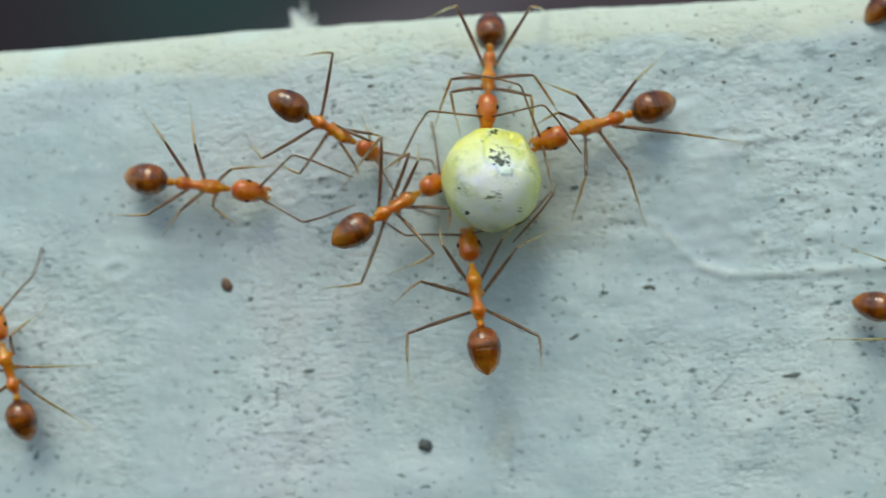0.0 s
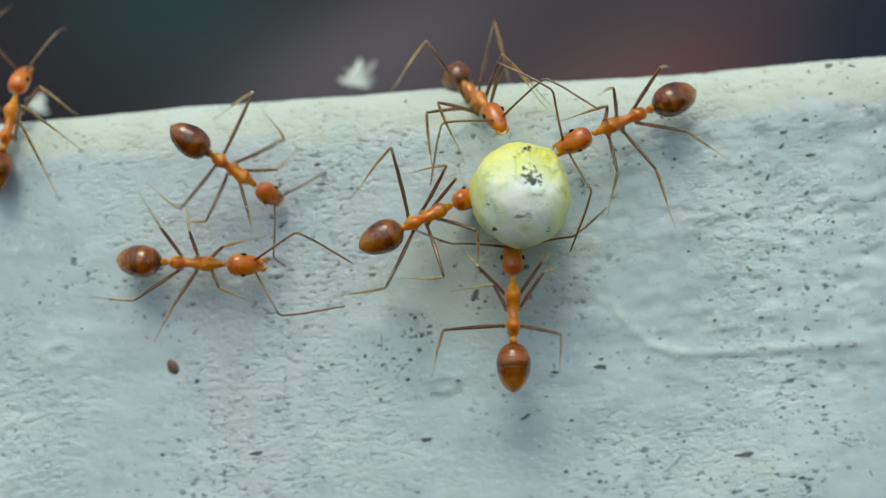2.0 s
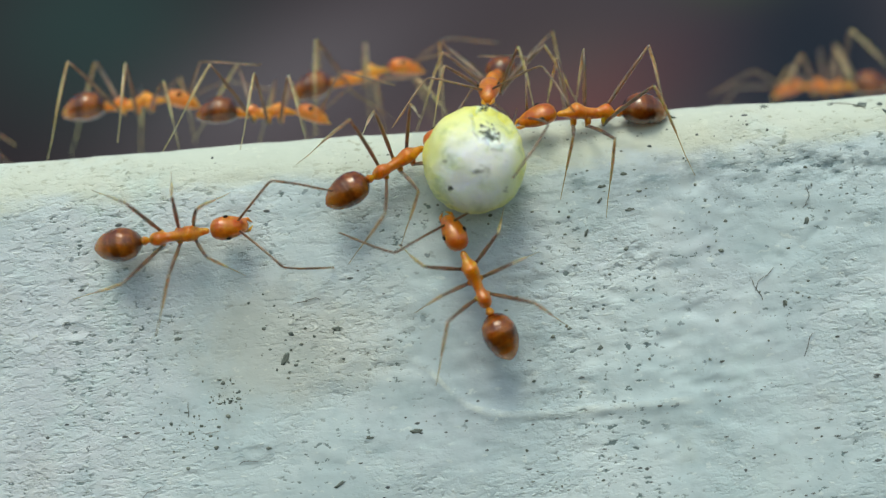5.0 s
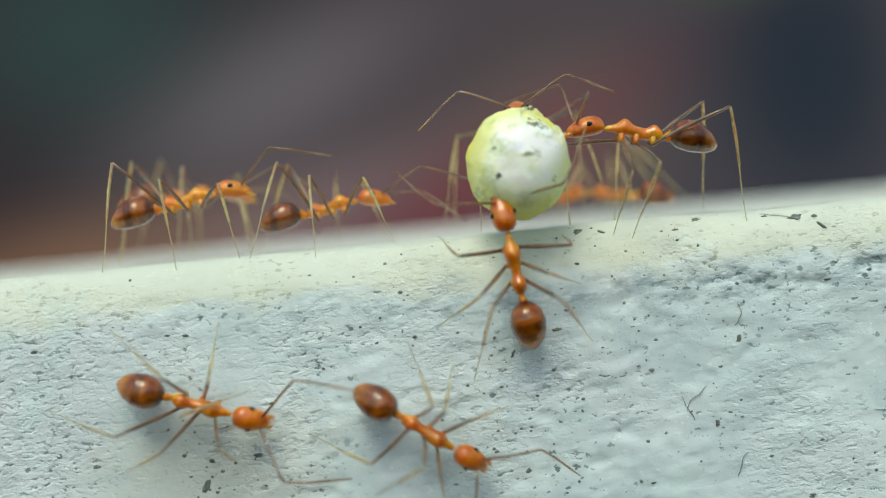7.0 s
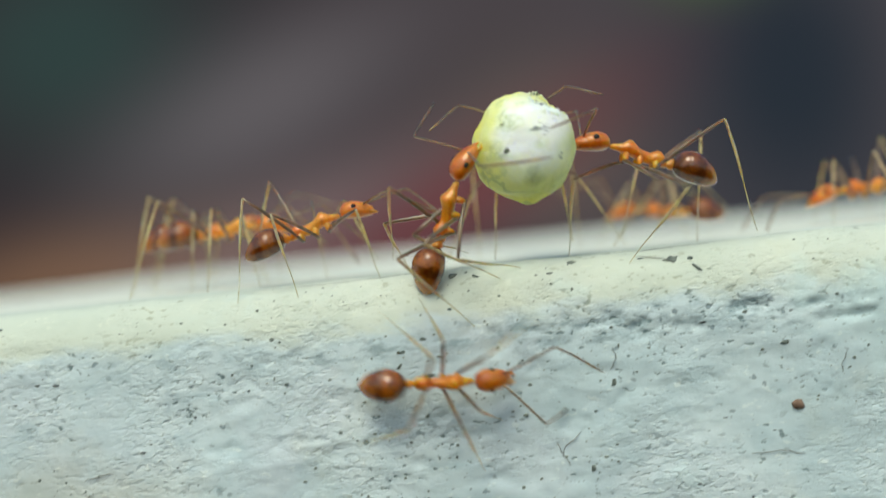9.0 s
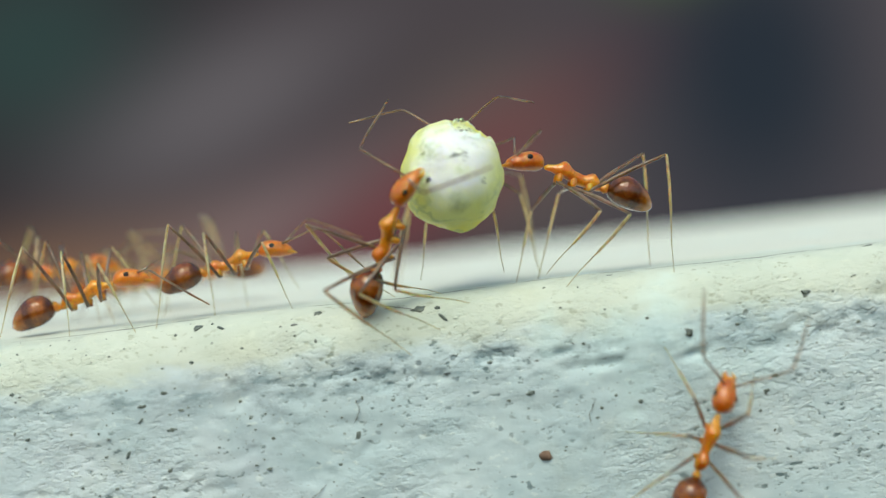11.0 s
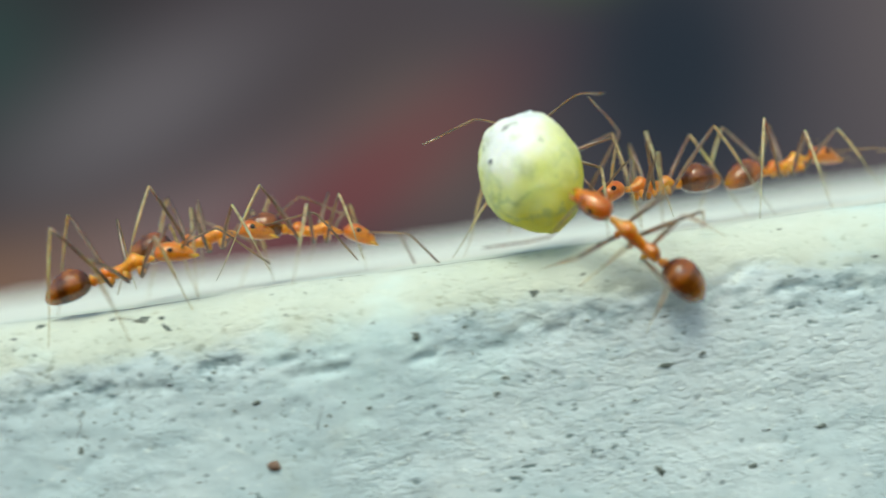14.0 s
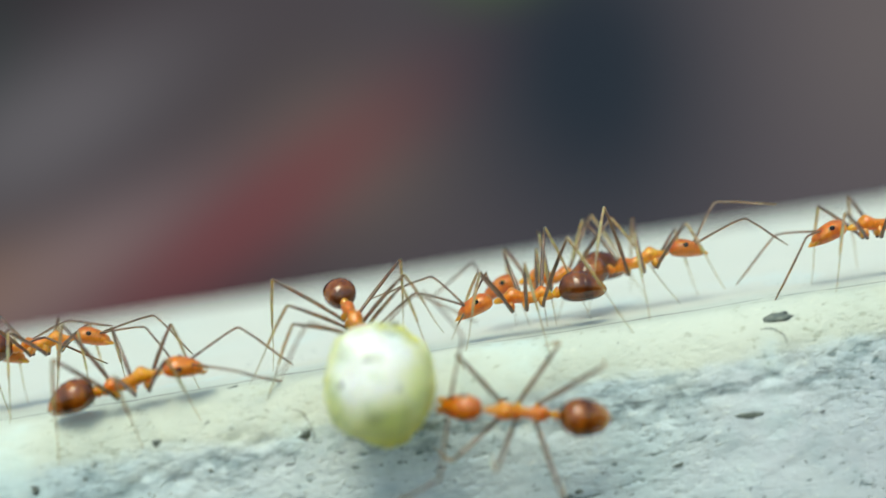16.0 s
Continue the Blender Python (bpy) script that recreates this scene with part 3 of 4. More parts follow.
            lower = part("shin", tube(bmesh.new(), [(0, 0, 0), (0.10 * g, 0, 0.01 * g), (0.26 * shin * g, 0, 0.035 * g), (0.50 * shin * g, 0, 0.02 * g), (0.53 * shin * g, 0, 0.012 * g), (0.78 * shin * g, 0, -0.02 * g), (shin * g, 0, 0.0)],
                                      [0.038 * g, 0.046 * g, 0.050 * g, 0.036 * g, 0.019 * g, 0.015 * g, 0.010 * g], 7), SHIN, thigh)
            legs.append((thigh, lower, Vector((hip[0], hip[1] * side, hip[2])) * g, femur * g, shin * g, Vector((rest[0] * g, rest[1] * side * g, -0.9)), lean * side, (k + (side > 0)) % 2))
    return ant, limbs, legs


# ---- the egg ----
EGG_R = Vector((1.57, 1.83, 1.62))


CRUST = (pose(0, 0, 0, -34, 12, 8).to_3x3().inverted() @ Vector((0.50, -0.25, 0.83))).normalized()


def broken(d):
    """Above zero inside the hollow where a piece of the egg has come off."""
    return d.dot(CRUST) - 0.885 + 0.08 * noise.noise(d * 3.0 + Vector((3, 3, 3))) + 0.04 * noise.noise(d * 9.0) + 0.03 * noise.noise(d * 19.0)


def egg_point(d, lift=0.0):
    """A place on the egg's surface in direction d, raised by lift."""
    lump = 1 + 0.085 * noise.noise(d * 1.5) + 0.04 * noise.noise(d * 3.4) + 0.015 * noise.noise(d * 8.0)
    lump -= 0.11 * min(max(broken(d) / 0.02, 0.0), 1.0)
    return Vector((d.x * EGG_R.x, d.y * EGG_R.y, d.z * EGG_R.z)) * lump + d * lift


def egg():
    thing = tagged(new("egg"), "round yellow-green egg, whitish at its broken end, with dark stains", "egg")
    bm = bmesh.new()
    bmesh.ops.create_icosphere(bm, subdivisions=6, radius=1.0)
    for v in bm.verts:
        v.co = egg_point(v.co.normalized()) * MM
    part("shell", bm, SHELL, thing, "glassy yellow-green shell, white towards the broken end")
    # the jagged rim of white skin that stands round the hollow
    bm = bmesh.new()
    bmesh.ops.create_icosphere(bm, subdivisions=6, radius=1.0)
    bmesh.ops.delete(bm, geom=[v for v in bm.verts if v.co.x > CRUST.x + 0.12 or abs(broken(v.co.normalized()) + 0.02) > 0.022 + 0.05 * noise.noise(v.co * 5.0)], context="VERTS")
    for v in bm.verts:
        d = v.co.normalized()
        v.co = egg_point(d, 0.02 + 0.10 * max(0.0, noise.noise(d * 6.0 + Vector((5, 0, 2))))) * MM
    crust = part("crust", bm, CRUST_WHITE, thing, "jagged mint-white rim of torn skin")
    plate = crust.modifiers.new("plate", "SOLIDIFY")
    plate.thickness = 0.08 * MM
    return thing


# ---- small things on the ledge ----
def set_on(ob, x, s, turn=0.0, lift=0.0):
    y, z, ny, nz = profile(s)
    up = Vector((0, ny, nz)).normalized()
    side = Vector((1, 0, 0))
    m = Matrix((side, up.cross(side), up)).transposed().to_4x4()
    d = float(relief(np.array([x]), np.array([s]))[0]) + lift
    ob.matrix_basis = Matrix.Translation(mm(x, y + ny * d, z + nz * d)) @ m @ pose(0, 0, 0, 0, 0, turn)
    return ob


def lump(name, x, s, radius, squash, material, label, category, seed, turn=0.0, rough=0.4):
    ob = part(name, blob(bmesh.new(), radius, squash, seed, rough), material, None)
    return tagged(set_on(ob, x, s, turn, radius * squash[2] * 0.35), label, category)


def chip(x, s, size, seed, turn, material=None, label="small dark chip of dirt stuck on the white paint"):
    rng = random.Random(seed)
    squash = (rng.uniform(1.1, 2.4), rng.uniform(0.5, 1.0), rng.uniform(0.18, 0.32))
    return lump("dirt_chip", x, s, size * 0.62, squash, material or CHIP, label, "dirt chip", seed, turn, 1.1)


def strand(bm, x, s, length, turn, seed, width=0.018, rise=0.12):
    """A bent hair of dirt that lies on the paint."""
    rng = random.Random(seed)
    points, a = [], radians(turn)
    for k in range(7):
        y, z, ny, nz = profile(s)
        d = float(relief(np.array([x]), np.array([s]))[0]) + 0.02 + rise * math.sin(math.pi * k / 6)
        points.append((x, y + ny * d, z + nz * d))
        a += rng.uniform(-0.55, 0.55)
        x, s = x + math.cos(a) * length / 6, s + math.sin(a) * length / 6
    return tube(bm, points, [width * 0.6] + [width] * 5 + [width * 0.4], 5)


def fibre(x, s, length, turn, seed, width=0.010):
    ob = part("fibre", strand(bmesh.new(), x, s, length, turn, seed, width, 0.03), FIBRE, None)
    return tagged(ob, "thin dark fibre lying on the white paint", "fibre")


def crumbs(x, s, seed, spread):
    """A patch of fine dirt, too small to count."""
    rng = random.Random(seed)
    bm = bmesh.new()
    for k in range(90):
        px, ps = x + rng.gauss(0, spread), s + rng.gauss(0, spread * 0.9)
        y, z, ny, nz = profile(ps)
        d = float(relief(np.array([px]), np.array([ps]))[0])
        r = 0.010 + 0.045 * rng.random() ** 4
        made = bmesh.ops.create_icosphere(bm, subdivisions=1, radius=r * MM, matrix=Matrix.Translation(mm(px, y + ny * d, z + nz * d)) @ Matrix.Diagonal((rng.uniform(0.7, 2.0), 0.7, rng.uniform(0.7, 1.4), 1)))
        for v in made["verts"]:
            v.co += mm(rng.uniform(-0.3, 0.3) * r, 0, rng.uniform(-0.3, 0.3) * r)
    return tagged(part("crumbs", bm, CHIP, None), "patch of fine grey-brown dirt crumbs on the white paint", "dirt", kind="stuff")


def white_scrap(seed, blades):
    """A torn tuft of white down: a few curved blades out of one knot."""
    rng = random.Random(seed)
    bm = bmesh.new()
    for way, length, width in blades:
        a = radians(way)
        points = [(math.cos(a) * length * u + 0.06 * math.sin(5 * u + way), rng.uniform(-0.04, 0.04) + 0.10 * u, math.sin(a) * length * u - 0.10 * u * u) for u in (0, 0.2, 0.45, 0.7, 0.9, 1.0)]
        tube(bm, points, [width * f for f in (0.8, 1.0, 0.9, 0.7, 0.45, 0.12)], 7)
    return tagged(part("white_scrap", bm, FLAKE, None), "torn white scrap of down drifting along the ledge's edge", "scrap")


HULL = "small brown seed hull stuck to the white paint"
lump("seed_hull", -6.85, -9.27, 0.18, (1.0, 1.3, 0.6), SEED, HULL, "seed", 1, 20)
lump("seed_hull", 25.53, -5.86, 0.16, (1.0, 1.2, 0.6), SEED, HULL, "seed", 4, 70)
lump("seed_hull", 45.64, -6.31, 0.23, (1.0, 1.1, 0.7), CHIP, "small olive-grey seed hull stuck to the white paint", "seed", 7, 30)
lump("seed_hull", 47.71, -8.98, 0.21, (1.0, 1.1, 0.7), CHIP, "small olive-grey seed hull stuck to the white paint", "seed", 8, 80)
lump("pebble", -0.6, -15.0, 0.23, (1.0, 1.0, 0.6), GRIT, "tiny dark grey grain of grit on the paint", "pebble", 11)


def chips(rows, seed):
    for k, (x, s, size, turn) in enumerate(rows):
        chip(x, s, size, seed + k, turn)


chips(((-6.07, -9.8, 0.13, 60), (-4.3, -12.3, 0.16, 0), (-0.1, -6.7, 0.12, 20), (1.27, -12.24, 0.13, 0), (3.2, -7.6, 0.15, 60), (4.6, -11.7, 0.12, 30),
       (4.9, -6.8, 0.13, 0), (5.66, -10.3, 0.12, 0), (5.8, -13.6, 0.10, 10), (6.9, -14.0, 0.11, 0), (7.1, -10.22, 0.12, 0), (11.7, -13.4, 0.19, 5),
       (13.0, -4.42, 0.10, 60), (13.15, -8.07, 0.14, 10), (13.5, -3.44, 0.12, 40)), 100)
chips(((13.6, -3.0, 0.15, 0), (14.3, -2.66, 0.13, 0), (14.4, -3.8, 0.10, 0), (15.4, -0.75, 0.16, 10), (16.1, -0.9, 0.12, 150), (19.1, -0.7, 0.13, 0),
       (19.1, -7.15, 0.15, 90), (20.0, -4.6, 0.13, 80), (22.2, -1.0, 0.20, 15), (22.9, -1.4, 0.15, 130), (25.3, -3.9, 0.12, 20), (28.2, -0.25, 0.09, 0),
       (30.2, -2.6, 0.16, 0), (32.7, -4.2, 0.14, 0), (33.9, -1.9, 0.14, 0)), 200)
chips(((36.2, -0.3, 0.12, 10), (36.9, -7.6, 0.15, 120), (37.5, -4.5, 0.14, 0), (38.2, -2.3, 0.22, 20), (38.6, -4.3, 0.13, 40), (39.69, -7.87, 0.16, 0),
       (41.9, -7.0, 0.15, 0), (45.45, -5.38, 0.16, 20), (45.9, -5.2, 0.14, 0), (48.69, -9.0, 0.17, 30), (48.9, -4.9, 0.14, 10), (51.2, -3.75, 0.24, 0),
       (52.6, -1.1, 0.30, 5)), 300)
for k, (x, s, length, turn) in enumerate((
        (18.2, -6.7, 1.0, 70), (18.4, -7.0, 0.8, 110), (19.6, -8.9, 0.9, 40), (19.9, -4.2, 0.8, 75), (22.3, -1.2, 1.3, 170),
        (24.0, -7.2, 1.7, 15), (-5.4, -13.4, 0.7, 100), (3.6, -5.9, 0.9, 5), (0.0, -9.2, 0.5, 80), (0.5, -9.8, 0.5, 70), (1.5, -10.8, 0.7, 30),
        (-1.6, -11.6, 0.8, 30), (27.0, -5.0, 0.7, 80), (8.9, -13.8, 1.1, 5), (37.9, -1.6, 1.2, 5), (52.0, -1.4, 1.0, 0))):
    fibre(x, s, length, turn, 300 + k)
crumbs(1.3, -8.7, 3, 0.35)
crumbs(3.4, -7.0, 4, 0.9)
crumbs(0.2, -9.6, 5, 0.6)
crumbs(12.0, -12.6, 6, 1.2)
crumbs(9.8, -2.6, 7, 1.1)
crumbs(13.4, -3.2, 8, 1.5)
crumbs(17.6, -2.5, 9, 1.4)
crumbs(18.4, -6.4, 10, 1.7)
crumbs(12.6, -6.8, 11, 1.6)
crumbs(26.0, -3.4, 12, 1.8)
crumbs(34.0, -4.2, 13, 2.0)


def grit_field():
    """Fine dark specks in the paint, too many to count."""
    rng = random.Random(5)
    unit = bmesh.new()
    bmesh.ops.create_icosphere(unit, subdivisions=1, radius=1.0)
    shape = np.array([v.co[:] for v in unit.verts])
    sides = np.array([[v.index for v in f.verts] for f in unit.faces])
    unit.free()
    points, faces = [], []
    while len(points) < 850:
        x, s = rng.uniform(-17, 58), rng.uniform(-15, -0.6)
        if noise.noise(Vector((x * 0.35, s * 0.5, 3.0))) + noise.noise(Vector((x * 1.1, s * 1.5, 9.0))) * 0.7 + (0.45 if 5 < x < 24 and s < -8.5 else -0.35) < rng.uniform(-0.3, 0.6):
            continue
        r = 0.012 + 0.055 * rng.random() ** 4
        y, z, ny, nz = profile(s)
        d = float(relief(np.array([x]), np.array([s]))[0])
        size = np.array([r * rng.uniform(0.7, 2.4), r * 0.4, r * rng.uniform(0.45, 0.9)])
        faces.append(sides + len(points) * len(shape))
        points.append(shape * size * (1 + np.array([rng.uniform(-0.3, 0.3) for _ in shape])[:, None]) + (x, y + ny * d, z + nz * d))
    data = bpy.data.meshes.new("grit")
    data.from_pydata((np.concatenate(points) * MM).tolist(), [], np.concatenate(faces).tolist())
    data.materials.append(GRIT)
    return tagged(new("grit", data), "fine dark grit stuck in the white paint", "grit", kind="stuff")


grit_field()


# ---- what moves ----
STEP = 0.1
COUNT = 161


def glide(rows):
    """Values at every step of the clip, gliding through rows of seconds and values."""
    t = np.array([r[0] for r in rows], float)
    v = np.array([r[1:] for r in rows], float)
    times = np.arange(COUNT) * STEP
    if len(t) == 1:
        return np.repeat(v, COUNT, 0)
    slope = np.zeros_like(v)
    d = np.diff(v, axis=0) / np.diff(t)[:, None]
    if len(t) > 2:
        w0, w1 = np.diff(t)[1:, None], np.diff(t)[:-1, None]
        slope[1:-1] = (d[:-1] * w0 + d[1:] * w1) / (w0 + w1)
        limit = 2.5 * np.minimum(np.abs(d[:-1]), np.abs(d[1:]))
        slope[1:-1] = np.where(d[:-1] * d[1:] > 0, np.clip(slope[1:-1], -limit, limit), 0)
    out = []
    for now in times:
        k = int(np.clip(np.searchsorted(t, now, side="right") - 1, 0, len(t) - 2))
        h = t[k + 1] - t[k]
        u = min(max((now - t[k]) / h, 0.0), 1.0)
        out.append((2 * u ** 3 - 3 * u ** 2 + 1) * v[k] + (u ** 3 - 2 * u ** 2 + u) * h * slope[k]
                   + (3 * u ** 2 - 2 * u ** 3) * v[k + 1] + (u ** 3 - u ** 2) * h * slope[k + 1])
    return np.array(out)


def body_poses(rows, size, keep_head):
    """The ant's poses, in millimetres, from where the middles of its gaster and head are."""
    out = []
    for gx, gy, gz, hx, hy, hz in glide(rows):
        g, h = Vector((gx, gy, gz)), Vector((hx, hy, hz))
        ahead = (h - g).normalized()
        middle = h - ahead * 1.50 * size if keep_head else (g + h) / 2 + ahead * 0.06 * size
        foot, normal = on_ledge(middle)
        lift = (middle - foot).dot(normal)
        if lift < 0.55:
            middle += normal * (0.55 - lift)
        up = normal - ahead * normal.dot(ahead)
        up = up.normalized() if up.length > 0.05 else ahead.orthogonal().normalized()
        m = Matrix((ahead, up.cross(ahead), up)).transposed().to_4x4()
        out.append(Matrix.Translation(middle) @ m)
    return out


def leg_poses(bodies, hip, femur, shin, rests, lean, phase):
    """The poses of a thigh on its body and of the shin on the thigh: the foot stays put on the ledge and steps on when the body has moved away."""
    stand, swing = None, 0
    rows = []
    for k, body in enumerate(bodies):
        home, normal = on_ledge(body @ Vector(rests[k]))
        if stand is None:
            stand = home
        away = (home - stand).length
        if swing == 0 and away > (0.45 if (k // 2) % 2 == phase else 0.9):
            swing = 2
        if swing == 2:
            j = min(k + 2, COUNT - 1)
            goal, _ = on_ledge(bodies[j] @ Vector(rests[j]))
            foot = (stand + goal) / 2 + normal * 0.45
            stand, swing = goal, 1
        else:
            foot, swing = stand, 0
        f = body.inverted() @ foot
        way = f - hip
        d = min(max(way.length, abs(femur - shin) + 0.12), (femur + shin) * 0.985)
        way.normalize()
        up = Vector((0, 0, 1)) - way * way.z
        up = up.normalized() if up.length > 0.05 else Vector((1, 0, 0))
        up = Matrix.Rotation(radians(lean), 3, way) @ up
        c = (femur * femur + d * d - shin * shin) / (2 * femur * d)
        c = min(max(c, -1.0), 1.0)
        along = way * c + up * math.sqrt(1 - c * c)
        tall = (up * c - way * math.sqrt(1 - c * c)).normalized()
        thigh = Matrix((along, tall.cross(along), tall)).transposed().to_4x4()
        rest_way = (way * d - along * femur).normalized()
        turn = math.atan2(-rest_way.dot(tall), rest_way.dot(along))
        rows.append((Matrix.Translation(hip * MM) @ thigh, Matrix.Translation((femur * MM, 0, 0)) @ Matrix.Rotation(turn, 4, "Y")))
    return rows


def move_ant(made, rows, size, seed, keep_head=False, lively=1.0, stance=None):
    spread = 56 if keep_head else 6
    ant, feelers, legs = made
    bodies = body_poses(rows, size, keep_head)
    times = [k * STEP for k in range(COUNT)]
    walk(ant, [(t, Matrix.Translation(m.translation * MM) @ m.to_3x3().to_4x4()) for t, m in zip(times, bodies)])
    for j, (thigh, lower, hip, femur, shin, rest, lean, phase) in enumerate(legs):
        rng = random.Random(seed * 10 + j)
        usual = rest + Vector((rng.uniform(-0.35, 0.35), rng.uniform(-0.35, 0.35), 0))
        rests = glide([(0.0, *usual)]) if stance is None else glide([(t, *(feet[j] or usual)) for t, feet in stance])
        rows_ = leg_poses(bodies, hip, femur, shin, rests, lean + rng.uniform(-6, 6), phase)
        walk(thigh, [(t, r[0]) for t, r in zip(times, rows_)])
        walk(lower, [(t, r[1]) for t, r in zip(times, rows_)])
    for feeler, side in feelers:
        place = feeler.location.copy()
        walk(feeler, [(t, Matrix.Translation(place) @ pose(0, 0, 0, 14 * lively * math.sin(t * 5.1 + seed + side), -12 + 24 * lively * math.sin(t * 3.7 + seed * 2 + side * 0.6),
                                                          side * spread + 20 * lively * math.sin(t * 4.3 + seed * 1.7 + side))) for t in times])


# seconds; the middle of the gaster; the middle of the head, in millimetres
EGG_WAY = [
    (0, 2.2, -1.9, -5.7), (0.5, 2.35, -1.9, -5.08), (1, 3.32, -1.9, -4.58), (1.5, 4.16, -1.9, -3.87), (2, 4.87, -1.9, -3.76), (2.5, 5.48, -1.9, -3.51),
    (3, 6.45, -1.8, -2.73), (3.5, 7.38, -1.7, -2.12), (3.7, 7.57, -1.6, -1.99), (5.8, 11.33, -0.9, -0.04), (6, 11.77, -0.8, 0.43), (6.5, 12.96, -0.5, 1.8),
    (7, 13.71, -0.2, 2.07), (7.5, 14.15, 0.2, 2.57), (8, 15.33, 0.6, 3.47), (8.5, 15.83, 0.7, 3.68), (9, 18.07, 0.8, 3.55), (9.5, 19.82, 0.8, 3.62),
    (12, 26.36, 1, 3.5), (12.5, 27.97, 1, 3.3), (13, 29.59, 0.8, 2.7), (13.5, 30.99, 0.6, 2.15), (14, 34.35, 0.5, 2.44), (14.5, 36.62, 0.3, 2.39),
    (15, 39.38, -0.3, 2.35), (15.5, 40.32, -1.2, 1.72), (16, 40.69, -2.2, -0.11),
]
EGG_TURN = [
    (0, 0, 0, 0), (2, 3, 4, 0), (3.7, 0, 6, 2), (5.8, -12, 6, 6), (6.5, -20, 9, 8), (7.5, -30, 12, 8), (8.5, -33, 14, 10), (9.7, -34, 12, 8), (12, -44, 8, 0),
    (13, -58, 4, -6), (13.5, -66, -6, -12), (14.5, -74, -12, -16), (15.2, -72, -14, -14), (16, -50, 14, -10),
]
BACK_CARRIER_FIRST = [
    (0, 2.45, 0.6, -0.74, 2.17, -1, -3.42), (0.5, 2.27, 1.3, -0.52, 2.3, -1, -2.86), (1, 2.66, 1.5, -0.25, 3.01, -1, -2.33),
    (1.5, 3.11, 1.6, 0.08, 3.73, -1, -1.75), (2, 3.15, 1.6, -0.01, 4.19, -0.9, -1.55), (2.5, 5.44, 1.7, 0.78, 5.13, -0.9, -1.1),
    (3, 7.21, 1.8, 1.28, 6.57, -0.8, -0.68), (3.5, 8.63, 1.9, 1.73, 7.31, -0.6, 0.03), (3.7, 8.99, 2, 1.76, 7.74, -0.5, 0.01),
    (5.8, 12.05, 3.9, 2.02, 11.71, 0.9, 2.23), (6, 12.36, 4.1, 2.46, 12.04, 1.1, 2.57), (6.5, 13.43, 4.4, 3.27, 12.98, 1.4, 3.49),
]
BACK_CARRIER_LATER = [
    (7, 14.29, 4.8, 3.54, 13.92, 1.8, 3.75), (7.5, 14.81, 5.2, 3.74, 14.45, 2.2, 3.93), (8.5, 16.41, 5.5, 4.42, 16.18, 2.6, 4.42),
    (9.5, 20.4, 5.6, 3.59, 20.05, 2.7, 4.2), (12, 27.18, 5.8, 3.86, 26.55, 2.8, 4.93), (12.5, 29.11, 5.6, 3.56, 28.39, 2.6, 4.62),
    (13, 30.86, 5, 2.83, 29.98, 2.3, 4.01), (13.5, 33.36, 4.2, 2.68, 31.97, 2, 3.66), (14, 35.64, 4.5, 2.63, 34.59, 2, 3.5),
    (14.5, 37.65, 4.6, 2.49, 36.88, 2, 3.49), (15, 40.26, 4, 2.25, 39.53, 1.6, 3.26), (15.5, 39.86, 3.4, 2.46, 40.24, 0.8, 2.3),
    (16, 39.67, 2.8, 2.17, 40.35, -0.2, 0.98),
]
RIGHT_CARRIER_FIRST = [
    (0, 7.47, -0.9, -3.67, 4.22, -1.1, -4.48), (0.5, 7.8, -0.9, -3.38, 4.45, -1.1, -3.9), (1, 8.71, -0.9, -2.74, 5.21, -1.1, -3.26),
    (1.5, 9.27, -0.9, -1.56, 6.08, -1.1, -2.37), (2, 9.8, -0.9, -1.11, 6.75, -1.1, -2.17), (2.5, 10.17, -0.8, -0.67, 7.24, -1.1, -1.88),
    (3, 11.82, -0.6, -0.79, 8.36, -1, -1.38), (3.5, 12.94, 0, -0.33, 9.49, -0.6, -0.88), (3.7, 13.24, 0.1, -0.29, 9.71, -0.5, -0.81),
    (5.8, 17.03, 0.6, 0.57, 13.53, 0.1, 1.16), (6, 17.53, 0.8, 1.12, 14, 0.2, 1.55), (6.5, 18.58, 0.9, 1.76, 15.09, 0.4, 2.52),
    (7, 19.28, 1, 2.4, 15.97, 0.6, 2.98),
]
RIGHT_CARRIER_LATER = [
    (7.5, 19.9, 1.2, 2.44, 16.43, 0.9, 3.1), (8, 20.99, 1.5, 2.25, 17.79, 1, 3.34), (8.5, 21.45, 1.6, 2.37, 18.01, 1.1, 3.65),
    (9, 24, 1.8, 2.11, 20.23, 1.2, 3.47), (9.5, 25.39, 1.8, 2.59, 21.96, 1.3, 3.58), (12, 31.42, 1.9, 2.33, 28.6, 1.4, 3.72),
    (12.5, 32.71, 2.4, 2.41, 30.03, 1.6, 3.62), (13, 33.45, 3.4, 2.42, 31.32, 2.2, 3.49), (13.5, 35.59, 4, 1.2, 33.2, 2.6, 1.35),
    (14, 39.86, 4.2, 1.48, 36.95, 3, 1.41), (14.5, 43, 4.4, 1.53, 40.2, 3.4, 1.28), (15, 46.28, 4.8, 1.84, 43.31, 4, 1.7),
    (15.5, 47.03, 5, 1.61, 44.03, 4.5, 1.61), (16, 47.79, 5.2, 1.47, 44.91, 5, 1.36),
]
